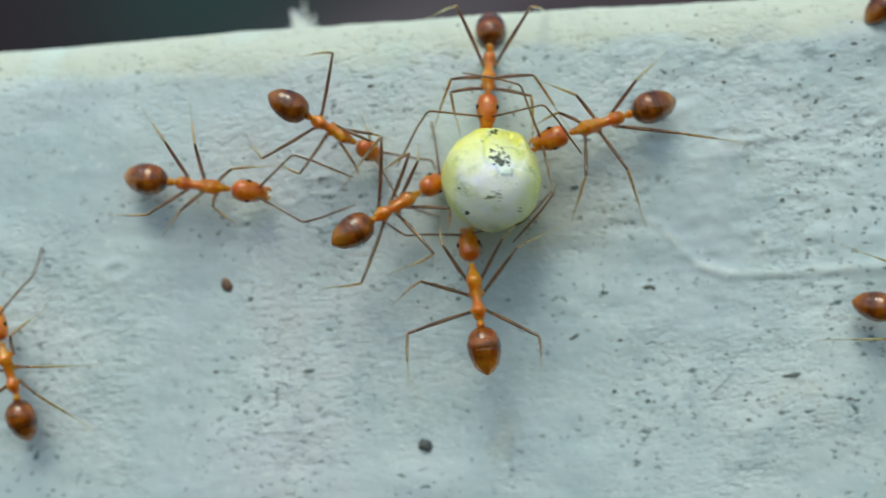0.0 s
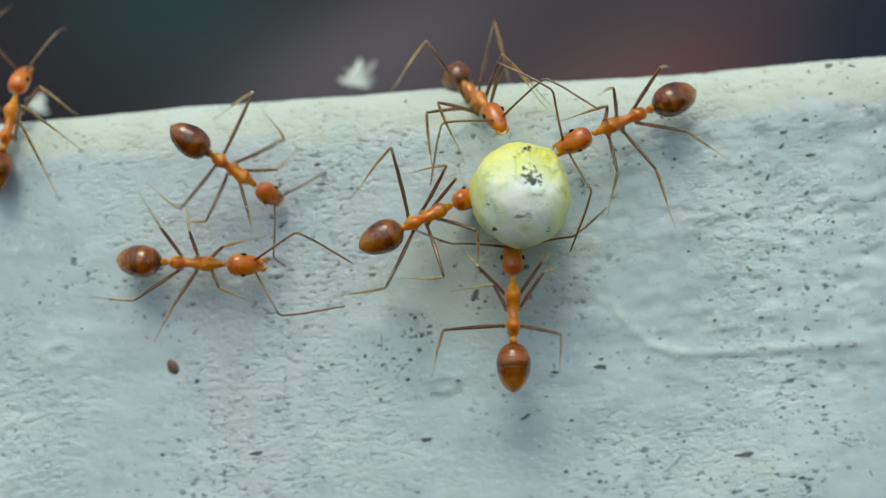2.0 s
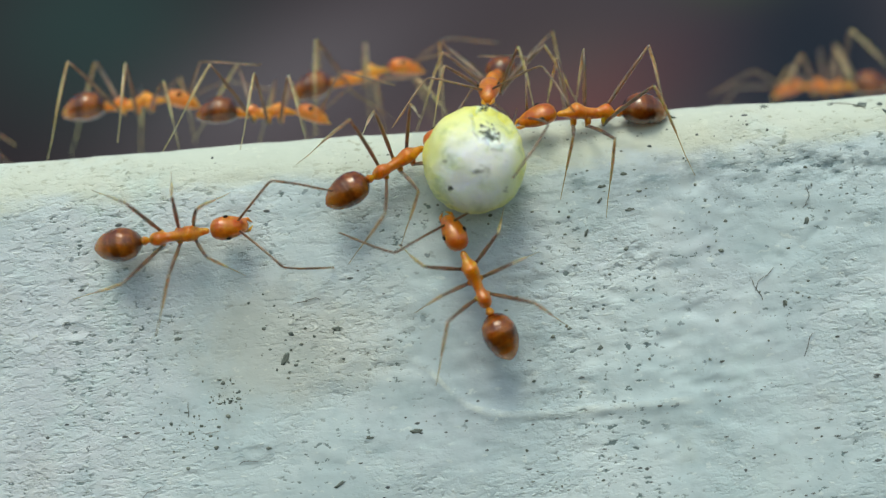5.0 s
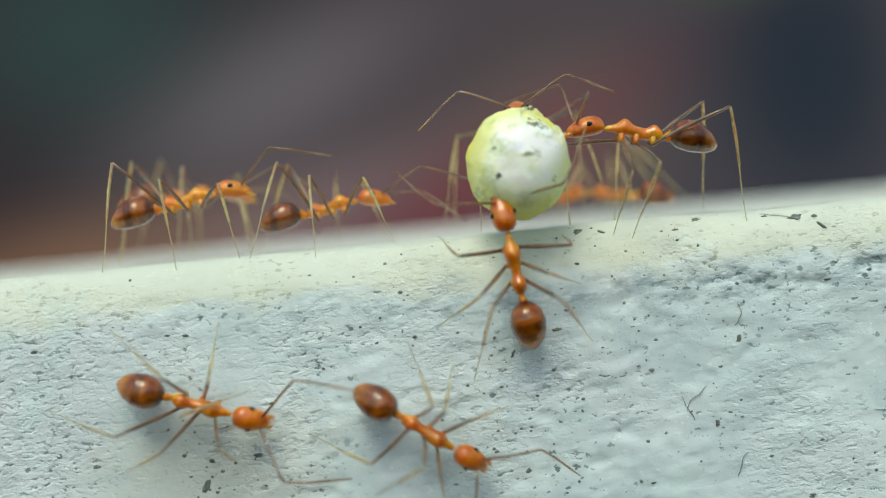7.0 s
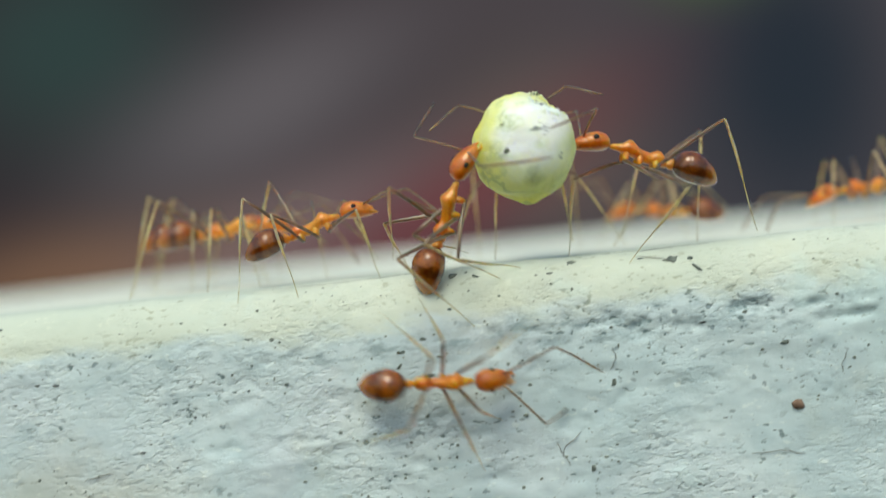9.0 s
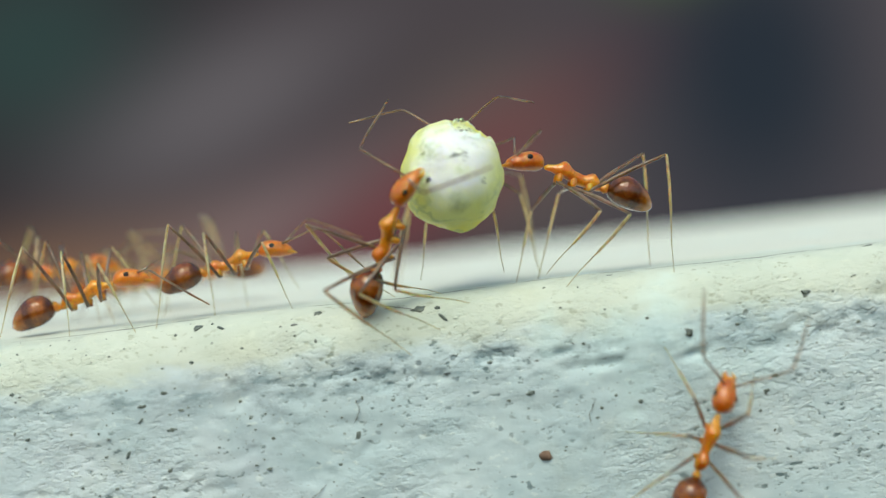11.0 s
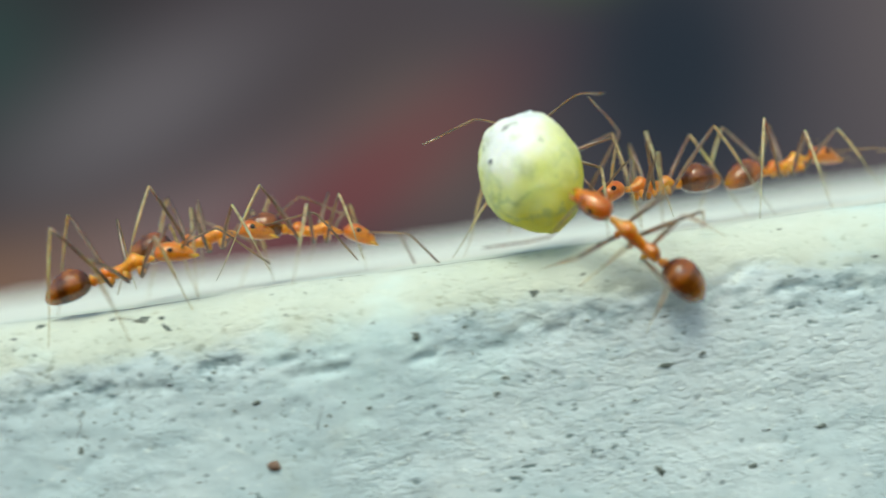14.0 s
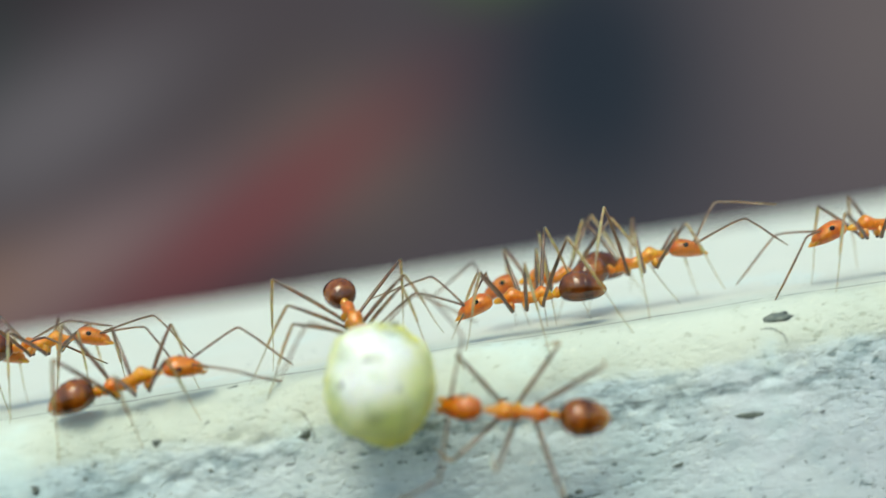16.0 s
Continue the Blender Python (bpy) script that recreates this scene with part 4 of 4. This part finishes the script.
FRONT_CARRIER_FIRST = [
    (0, 1.54, -1.9, -10.46, 1.3, -1.1, -7.8), (0.5, 1.21, -1.9, -9.93, 1.37, -1.1, -7.39), (1, 2.6, -1.9, -9.61, 2.59, -1.1, -6.75),
    (1.5, 3.77, -1.9, -8.75, 3.52, -1.1, -6.04), (2, 4.28, -1.9, -8.67, 4.47, -1.1, -5.81), (2.5, 5.18, -1.9, -8.17, 4.94, -1.1, -5.57),
    (3, 6.86, -1.9, -7.34, 5.9, -1.1, -4.81), (3.5, 7.29, -1.9, -6.75, 6.55, -1.1, -4.25), (3.7, 7.36, -1.9, -6.66, 6.65, -1.1, -4.19),
    (5.8, 11.17, -0.9, -4.98, 10.55, -1.2, -2), (6, 11.33, -0.9, -4.51, 10.94, -1.2, -1.4), (6.5, 11.97, -0.9, -3.11, 12.19, -1.2, 0.26),
    (7, 13.49, -0.9, -2.8, 13.01, -1.1, 0.58),
]
FRONT_CARRIER_LATER = [
    (7.5, 13.07, -0.7, -1.92, 12.98, -0.9, 1.51), (8, 13.44, -0.3, -0.34, 13.62, -0.5, 2.88), (8.5, 13.64, 0, 0.06, 14.12, -0.3, 3.13),
    (9, 14.77, 0.3, 0.24, 16.11, -0.1, 3.19), (9.5, 16.42, 0.5, 1.01, 17.83, 0.1, 3.37), (12, 24.27, -0.3, 0.14, 25.4, -1, 3.04),
    (12.5, 26.2, -0.5, -0.39, 27.25, -1, 2.73), (13, 29.74, -1, -1.91, 29.56, -1.1, 1.64), (13.5, 33.77, -1, -2.1, 32.01, -1, 0.92),
    (14, 38.17, -0.9, -1.26, 35.89, -0.9, 1.22), (14.5, 40.35, -0.9, -1.41, 38.06, -1, 1.11), (15, 43.72, -1.1, -0.53, 41, -1.2, 1.2),
    (15.5, 44.68, -1.5, -1.78, 41.68, -1.6, 0.34), (16, 46.23, -2, -1.99, 42.83, -2.1, -1.14),
]
LEFT_CARRIER_FIRST = [
    (0, -2.06, -2.3, -6.94, 0.05, -0.9, -5.81), (0.5, -1.72, -2.3, -6.44, 0.18, -0.9, -5.21), (1, -0.74, -2.3, -5.88, 1.4, -0.9, -4.62),
    (1.5, -0.25, -2.3, -5.08, 2.04, -0.9, -3.93), (2, 0.71, -2.3, -4.69, 2.89, -0.9, -3.84), (2.5, 1.25, -2.3, -4.73, 3.26, -0.9, -3.68),
    (3, 2.36, -2.3, -3.89, 4.39, -0.9, -2.68), (3.5, 3.08, -2.3, -3.26, 5.33, -0.9, -1.98),
]
LEFT_CARRIER_LATER = [
    (3.7, 3.45, -2.3, -3.12, 5.58, -0.9, -1.74), (5.8, 6.79, -0.4, -1.15, 9.14, -0.3, -0.38), (6, 6.18, -0.7, -1.33, 8.68, -0.5, -0.59),
    (6.2, 4.79, -0.9, -1.69, 7.75, -0.9, -1.39), (6.5, 5.91, -0.9, -1.78, 8.81, -0.9, -2.91), (7, 8.73, -0.9, -4.72, 11.36, -0.9, -6.64),
    (7.5, 12.87, -0.9, -7.93, 15.22, -0.9, -9.88), (8, 15.25, -0.9, -11.67, 17.31, -0.9, -13.62),
]
IDLE_ANT_FIRST = [
    (0, -8.93, -0.9, -4.95, -5.89, -0.9, -5.51), (0.5, -8.57, -0.9, -5.31, -5.67, -0.9, -5.63), (1, -8.33, -0.9, -5.22, -5.36, -0.9, -5.44),
    (1.5, -7.71, -0.9, -4.63, -4.46, -0.9, -4.22), (2, -7.33, -0.9, -5.04, -4.23, -0.9, -5.36), (2.5, -6.31, -0.9, -4.89, -3.19, -0.9, -4.02),
    (3, -4.45, -0.9, -4.23, -1.36, -0.9, -4.1), (3.5, -3.43, -0.9, -3.77, -0.49, -0.9, -3),
]
IDLE_ANT_LATER = [
    (3.7, -3.14, -0.9, -3.63, 0.01, -0.9, -2.82), (5.8, 0.73, -0.9, -2.77, 4.12, -0.9, -2.63), (6, 1.62, -0.9, -3.2, 4.99, -0.9, -3.16),
    (6.5, 2.08, -0.9, -3.76, 5.34, -0.9, -3.25), (7, 1.78, -0.9, -3.7, 4.82, -0.9, -4.81), (7.2, 0.15, -0.9, -3.46, 2.27, -0.9, -5.7),
    (7.5, 0.74, -0.9, -5.98, 2.01, -0.9, -8.6), (8, -0.11, -0.9, -10.18, 1, -0.9, -12.72),
]
FOLLOWER_FIRST = [
    (0, -3.91, -2.1, -3.07, -1.9, -0.8, -4.37), (0.5, -3.49, -2.1, -3.12, -1.18, -0.8, -4.19), (1, -3.54, -2.1, -2.63, -1.35, -0.8, -3.48),
    (1.5, -3.59, -2.1, -2.3, -1.33, -0.8, -3.23), (2, -5.15, -2.1, -1.49, -3.3, -0.8, -3.06), (2.2, -5.89, -0.5, -0.35, -3.05, -0.5, -0.99),
    (2.5, -5.26, 0.9, 0.19, -2.03, 0.9, 0.17), (3, 0.37, 2.4, 1.76, 3.76, 2.4, 1.6), (3.5, 1.22, 3, 1.6, 3.45, 3, 1.74), (3.7, 1.16, 3, 1.56, 3.55, 3, 1.49),
    (5.8, 2.37, 3, 1.18, 5.56, 3, 0.9), (6, 4.05, 3, 1.37, 6.86, 3, 1.12), (6.5, 6.13, 3, 1.12, 9.15, 3, 1.41), (7, 6.2, 3, 1.11, 8.84, 3, 1.42),
]
FOLLOWER_LATER = [
    (7.5, 7.23, 3, 1.07, 9.63, 3, 1.54), (8, 7.08, 2.6, 1.21, 9.65, 2.6, 1.9), (8.5, 8.15, 2.4, 1.28, 11.14, 2.4, 2.11), (9, 9.37, 2.2, 1.27, 12.75, 2.2, 2.2),
    (9.5, 10.95, 2.2, 1.52, 13.87, 2.2, 2.6), (12, 19.29, 3.6, 1.21, 22.29, 3.6, 1.43), (12.5, 22.66, 4, 1.41, 25.86, 4, 2.03), (13, 24.9, 4, 1.2, 27.91, 4, 1),
    (13.5, 25.12, 4, 1.45, 27.33, 4, 0.79), (14, 26.22, 4, 1.78, 28.37, 4, 1.3), (14.5, 27.23, 4, 1.51, 29.39, 4, 1.38), (15, 27.29, 4, 1.83, 29.36, 4, 1.25),
    (15.5, 28.79, 3.6, 2.14, 31.32, 3.6, 1.66), (16, 28.88, 3.4, 2.01, 31.54, 3.4, 1.95),
]
CLIMBER = [
    (0, -13.86, -0.9, -11.89, -14.21, -0.9, -10.04), (0.5, -13.49, -0.9, -9.9, -13.18, -0.9, -6.94), (1, -13.74, -0.9, -7.73, -14.45, -0.9, -4.76),
    (1.5, -13.54, -0.9, -5.39, -12.93, -0.9, -2.58), (2, -11.84, -0.3, -1.46, -11.38, 0.5, 0.69), (2.5, -10.51, 3, 1.43, -7.91, 3, 2.02),
    (3, -2.45, 5, 2.07, 0.77, 5, 1.85), (3.5, 7.73, 5, 1.43, 11.2, 5, 1.59), (3.7, 11.48, 5, 1.65, 15.19, 5, 2.2), (5, 30, 6, 1, 33, 6, 1),
    (16, 80, 7, 1, 83, 7, 1),
]
PASSER = [
    (0, -26, 6, 1, -23, 6, 1), (2.5, -19, 6, 1, -16, 6, 1), (3.5, -9.72, 6, 1.95, -7.25, 6, 2.49), (3.7, -8.57, 6, 1.95, -5.12, 6, 2.22),
    (5.8, 15.44, 4, 2.03, 18.21, 4, 2.65), (6, 18.66, 4, 2.05, 21.21, 4, 2.5), (6.5, 24.32, 4, 1.41, 27.28, 4, 2.11), (8, 32, 5, 1, 35, 5, 1),
    (16, 78, 5, 1, 81, 5, 1),
]
REAR_ANT_FIRST = [
    (0, -27, 8, 1, -24, 8, 1), (2.6, -16, 8, 1, -13, 8, 1), (3.5, -3.96, 8, 1.91, -0.99, 8, 2.02), (3.7, -3.65, 8, 2.11, -0.69, 8, 2.11),
    (5.8, -2.88, 2.6, 1.47, 0.2, 2.6, 1.44), (6, -2.08, 2.6, 1.28, 1.37, 2.6, 1.13), (6.5, 0.45, 2.6, 1.48, 3.83, 2.6, 1.88),
    (7, 1.22, 2.6, 1.66, 4.58, 2.6, 2.13), (7.5, 0.95, 2.8, 1.56, 4.45, 2.8, 2.03), (8, 2.16, 4, 1.76, 5.04, 4, 1.86), (8.5, 5.37, 5.5, 1.76, 8.36, 5.5, 2.06),
]
REAR_ANT_LATER = [
    (9, 6.18, 6, 1.9, 9.36, 6, 1.97), (9.5, 8.12, 6, 2.12, 11.5, 6, 2.28), (11.8, 10.85, 1, 0.06, 14.77, 1, 1.24), (12, 12.98, 0.8, 0.24, 16.93, 0.8, 1.76),
    (12.5, 16.33, 0.8, 0.94, 19.81, 0.8, 1.63), (13, 16.42, 1, 1.25, 19.83, 1, 1.85), (13.5, 18.5, 1, 1.15, 21.91, 1, 1.78),
    (14, 19.85, 1, 0.83, 23.56, 1, 1.52), (14.5, 22.9, 0.9, 0.88, 26.46, 0.9, 1.63), (15, 28.3, 0.6, 0.23, 32.06, 0.6, 0.5),
    (15.5, 31.34, 0.4, 0.74, 35.01, 0.4, 1.54), (16, 31.39, 0.4, 0.47, 35.13, 0.4, 0.92),
]
FAR_FOLLOWER_FIRST = [
    (0, -33, 7, 1, -30, 7, 1), (4.5, -14, 7, 1, -11, 7, 1), (5.8, -8.34, 7, 2.96, -5.88, 7, 2.95), (6, -5.57, 7, 2.62, -2.69, 7, 2.77),
    (6.5, -0.9, 7, 2.16, 1.96, 7, 2.31), (7, 0.83, 7, 2.19, 3.86, 7, 2.11), (7.5, 2.85, 7, 2.14, 5.72, 7, 2.18), (8, 2.67, 7, 1.87, 5.93, 7, 1.86),
    (8.5, 4.39, 7.5, 1.75, 7.5, 7.5, 1.95),
]
FAR_FOLLOWER_LATER = [
    (9.5, 6.1, 8, 1.98, 8.99, 8, 2.01), (12, 11.26, 5, 1.68, 14.14, 5, 1.71), (12.5, 18.18, 3.2, 1.38, 21.05, 3.2, 1.21),
    (13, 20.32, 3.2, 1.5, 22.72, 3.2, 1.25), (13.5, 21.41, 3.2, 1.69, 23.84, 3.2, 1.65), (14, 22.59, 3.6, 1.65, 25.16, 3.6, 1.75),
    (14.5, 23.81, 4, 1.65, 26.16, 4, 1.67), (15, 23.19, 4, 1.91, 25.48, 4, 1.74), (15.5, 25.81, 4, 2.11, 28.12, 4, 1.94), (16, 26.02, 4, 2.02, 28.32, 4, 1.84),
]
FAR_IDLER = [
    (0, 29, 9, 1, 26, 9, 1), (4.5, 27, 9, 1, 24, 9, 1), (6.5, 18.25, 9, 0.56, 15.51, 9, 1.02), (7, 19.11, 9, 0.71, 16.37, 9, 0.96),
    (7.5, 20.63, 9, 0.7, 17.89, 9, 1.06), (8, 22.35, 9.5, 0.5, 19.6, 9.5, 0.87), (8.5, 23.51, 10, 0.7, 20.72, 10, 0.97),
    (9, 25.2, 10.5, 0.82, 22.4, 10.5, 1.11), (11.8, 6, 10.5, 1, 3, 10.5, 1), (16, -20, 10, 1, -23, 10, 1),
]
FAR_COMER = [
    (0, 52, 7, 1, 49, 7, 1), (7.5, 38, 7, 1, 35, 7, 1), (9, 31.85, 7, 1.24, 29.19, 7, 1.01), (9.5, 32.29, 8, 1.79, 29.61, 8, 1.84), (11.7, 6, 9, 1, 3, 9, 1),
    (16, -24, 9, 1, -27, 9, 1),
]
RUNNER_FIRST = [
    (0, -30, 2, 1, -27, 2, 1), (6, -14, 1.5, 1, -11, 1.5, 1), (8, -0.81, 0.6, 1.03, 2.4, 0.4, 0.73), (8.3, 6.02, -0.3, -0.15, 9.53, -0.5, -0.49),
    (8.5, 7.77, -0.8, -1.24, 10.87, -0.9, -1.54), (8.7, 10.41, -0.9, -0.95, 13.83, -0.9, -1.91), (9, 13.02, -0.9, -3.15, 16.27, -0.9, -3.31),
    (9.5, 22.51, -0.9, -4.17, 26.13, -0.9, -4.02), (10.3, 30, -0.9, -8, 33, -0.9, -7.8), (11.2, 29.5, -0.9, -5.5, 30.5, -0.9, -2.7),
]
RUNNER_LATER = [
    (11.8, 28.7, 0.2, -1.38, 31.18, 0.2, 0.9), (12, 29.93, 0.3, -0.33, 32.91, 0.3, 1.53), (12.2, 32.67, 0.4, -0.36, 35.9, 1, 1.37),
    (12.5, 35.37, 0.8, 0.74, 36.68, 2.6, 2.72), (13, 39.17, 4, 1.42, 40.9, 6, 2.52), (13.5, 40.38, 5, 1.6, 40.77, 7.4, 2.47),
    (14, 41.92, 5, 1.4, 44.65, 6, 1.63), (14.5, 46.95, 4.6, 1.9, 49.53, 5, 1.74), (15, 47.53, 4, 1.35, 50.84, 4, 0.95), (15.5, 48.88, 4, 2.09, 52.14, 4, 1.32),
    (16, 47.8, 4, 1.45, 50.71, 4, 1.74),
]
MEETER = [
    (0, 84, 3, 1, 81, 3, 1), (13, 62, 3, 1, 59, 3, 1), (14.5, 48, 3, 0.96, 44.59, 3, 1.36), (15, 46.01, 3, 1.37, 42.65, 3, 1.87),
    (15.5, 45.77, 2.6, 1.32, 42.74, 2.6, 1.51), (16, 47.16, 2.4, 1.21, 43.77, 2.4, 1.12),
]
LATE_MEETER = [
    (0, 90, 3, 1, 87, 3, 1), (14.5, 74, 3, 1, 71, 3, 1), (16, 58.43, 3, 1.68, 55.5, 3, 1.64),
]
EDGE_WAITER = [
    (0, 14.44, -0.9, -10.6, 17.1, -0.9, -11.41), (1, 20, -0.9, -11, 22, -0.9, -13), (2, 24, -0.9, -22, 25, -0.9, -25),
]
TOP_WAITER = [
    (0, 15.6, 0.2, -0.86, 17.9, 0.5, 0.43), (1, 21, 2, 1, 23, 3.5, 1), (3, 30, 4, 1, 33, 4, 1), (16, 90, 8, 1, 93, 8, 1),
]

# seconds and where the feet stand in the ant's own millimetres: front, middle and hind pair, each left and right; None: as usual
USUAL = (None,) * 6
BACK_STANCE = [(0, ((1.88, 1.59, -1.69), (1.62, -0.85, -1.57), (1.28, 2.77, -1.33), (1.73, -1.87, -1.65), None, None)),
               (3, ((0.38, 1.97, -0.84), (1.6, -1.33, -1.15), (0.37, 2.24, -0.84), (2.16, -2.29, -1.58), None, None)), (6, USUAL), (12.5, USUAL),
               (14.5, ((1.0, 2.2, -1.8), (0.9, -3.0, -1.8), None, (-0.2, -3.3, -1.6), None, None))]
RIGHT_STANCE = [(0, ((1.79, 2.88, -1.03), (2.09, -0.6, -1.06), (-0.56, 3.79, -0.92), (1.47, -2.11, -1.1), (-4.6, 2.1, -0.75), (-2.97, -1.63, -0.92))),
                (3, ((1.42, 2.23, -1.58), (1.28, -0.9, -1.15), (-0.93, 3.79, -1.63), (-0.21, -1.2, -1.0), None, None)),
                (6.5, ((0.6, 1.1, -2.4), (1.2, -1.0, -2.4), (0.1, 1.2, -2.8), (-0.3, -1.6, -2.6), (-3.9, 0.9, -2.2), (-3.5, -1.3, -2.4)))]
FRONT_STANCE = [(0, ((3.0, 0.9, -0.68), (2.71, -2.1, -0.78), (0.46, 2.91, -1.49), (2.15, -3.33, -0.89), (-2.12, 2.72, -2.29), (-2.39, -1.75, -2.4))),
                (3, ((2.2, 1.2, -0.9), (1.97, -1.37, -1.07), (1.18, 1.62, -1.14), (1.02, -1.92, -1.28), (-1.8, 2.78, -2.12), (-1.06, -1.62, -1.95))), (6, USUAL),
                (8, (None, None, (-1.6, 2.7, -0.6), (-1.34, -1.56, -1.37), (-3.6, 1.24, -0.3), None)),
                (13, (None, None, (0.2, 1.5, -1.2), (-0.6, -3.4, -1.13), (-1.73, 2.05, -1.01), (-2.61, -2.37, -0.91)))]
LEFT_STANCE = [(0, ((2.22, 1.44, -0.52), (1.44, -1.84, -1.04), (0.62, 1.28, -1.5), (-0.48, -1.81, -2.1), (-0.46, 1.5, -1.98), (-2.43, -0.9, -3.24))),
               (3, ((1.9, 0.7, -1.08), (1.52, -2.98, -0.84), (0.95, 1.87, -1.3), (-0.26, -1.18, -1.92), (-0.66, 1.61, -2.21), (-2.5, -0.7, -3.37))), (6.2, USUAL)]
IDLE_STANCE = [(0, ((2.29, 1.02, -0.86), (1.3, -1.22, -0.93), (-0.86, 2.77, -0.85), (-1.24, -1.86, -0.84), (-2.43, 2.36, -0.85), (-3.15, -1.37, -0.83))),
               (3.5, ((2.07, 0.86, -0.86), (2.47, -1.57, -0.88), (-0.41, 2.0, -0.88), (-1.53, -3.2, -0.87), (-1.97, 2.15, -0.83), (-4.1, -1.1, -0.88))), (6.5, USUAL)]
FOLLOWER_STANCE = [(0, ((2.17, 0.62, -0.46), (2.01, -0.99, -0.55), (1.0, 1.0, -1.08), (-0.63, -1.83, -1.92), (-1.48, 1.52, -2.47), (-1.78, -1.44, -2.51))), (2.2, USUAL)]

ON_EGG = "orange ant with dark gaster gripping the yellow-green egg"
WALKER = "orange-brown long-legged ant walking on the white ledge"
ANTS = (
    (ON_EGG, BACK_CARRIER_FIRST + BACK_CARRIER_LATER, 1.02, True, BACK_STANCE),
    (ON_EGG, RIGHT_CARRIER_FIRST + RIGHT_CARRIER_LATER, 1.07, True, RIGHT_STANCE),
    (ON_EGG, FRONT_CARRIER_FIRST + FRONT_CARRIER_LATER, 1.07, True, FRONT_STANCE),
    (ON_EGG, LEFT_CARRIER_FIRST + LEFT_CARRIER_LATER, 1.03, False, LEFT_STANCE),
    (WALKER, IDLE_ANT_FIRST + IDLE_ANT_LATER, 1.05, False, IDLE_STANCE),
    (WALKER, FOLLOWER_FIRST + FOLLOWER_LATER, 0.97, False, FOLLOWER_STANCE),
    (WALKER, CLIMBER, 0.99, False),
    (WALKER, PASSER, 1.01, False),
    (WALKER, REAR_ANT_FIRST + REAR_ANT_LATER, 1.03, False),
    (WALKER, FAR_FOLLOWER_FIRST + FAR_FOLLOWER_LATER, 1.05, False),
    (WALKER, FAR_IDLER, 0.97, False),
    (WALKER, FAR_COMER, 0.99, False),
    (WALKER, RUNNER_FIRST + RUNNER_LATER, 1.01, False),
    (WALKER, MEETER, 1.03, False),
    (WALKER, LATE_MEETER, 1.05, False),
    (WALKER, EDGE_WAITER, 0.97, False),
    (WALKER, TOP_WAITER, 0.99, False),
)
SCRAP = white_scrap(3, ((92, 1.05, 0.20), (62, 1.30, 0.07), (35, 0.85, 0.06), (125, 0.70, 0.06), (12, 0.70, 0.10), (170, 0.55, 0.13)))
TORN_SCRAP = white_scrap(8, ((80, 0.75, 0.22), (50, 0.60, 0.10), (120, 0.55, 0.12), (10, 0.40, 0.12)))
# seconds, place in millimetres, turn in degrees
SCRAP_WAY = [
    (0, -4.5, 6, 0.55, -25), (0.3, -4.4, 6, 0.3, 30), (0.6, -2.6, 6, 0.35, 0), (0.9, -2.9, 6, 0.5, 50), (1.2, -1.72, 6, 0.5, 82), (1.5, -1.4, 6, 0.62, 85), (1.8, -1.3, 6, 0.45, 85),
    (2.1, -0.28, 6, 1.6, -20), (2.3, 0.5, 8, 8, -60), (2.7, -14, 18, 16, -110), (3.4, -40, 25, -0.15, -90), (16, -40, 25, -0.15, -90),
]
TORN_SCRAP_WAY = [
    (0, -24, 6, 0.4, 0), (1.2, -15.5, 6, 0.35, 0), (1.5, -13.27, 6, 0.5, 10), (1.8, -13.1, 6, 0.45, 0), (2.4, -11.5, 6, 1.7, 40), (2.7, -13.6, 6, 1.9, 50), (4, -19, 6, 0.5, 0), (16, -30, 6, 0.5, 0),
]
EGG = egg()
MADE = [(build_ant(label, size), rows, size, *rest) for label, rows, size, *rest in ANTS]


def motions():
    places = glide(EGG_WAY)
    turns = glide(EGG_TURN)
    walk(EGG, [(k * STEP, pose(*(float(a) * MM for a in places[k]), *(float(a) for a in turns[k]))) for k in range(COUNT)])
    for scrap, rows in ((SCRAP, SCRAP_WAY), (TORN_SCRAP, TORN_SCRAP_WAY)):
        walk(scrap, [(k * STEP, pose(*(float(a) * MM for a in row[:3]), 0, float(row[3]), 0)) for k, row in enumerate(glide(rows))])
    for k, (made, rows, size, grips, *stance) in enumerate(MADE):
        move_ant(made, rows, size, k + 1, grips, 0.45 if grips else 1.0, *stance)


motions()
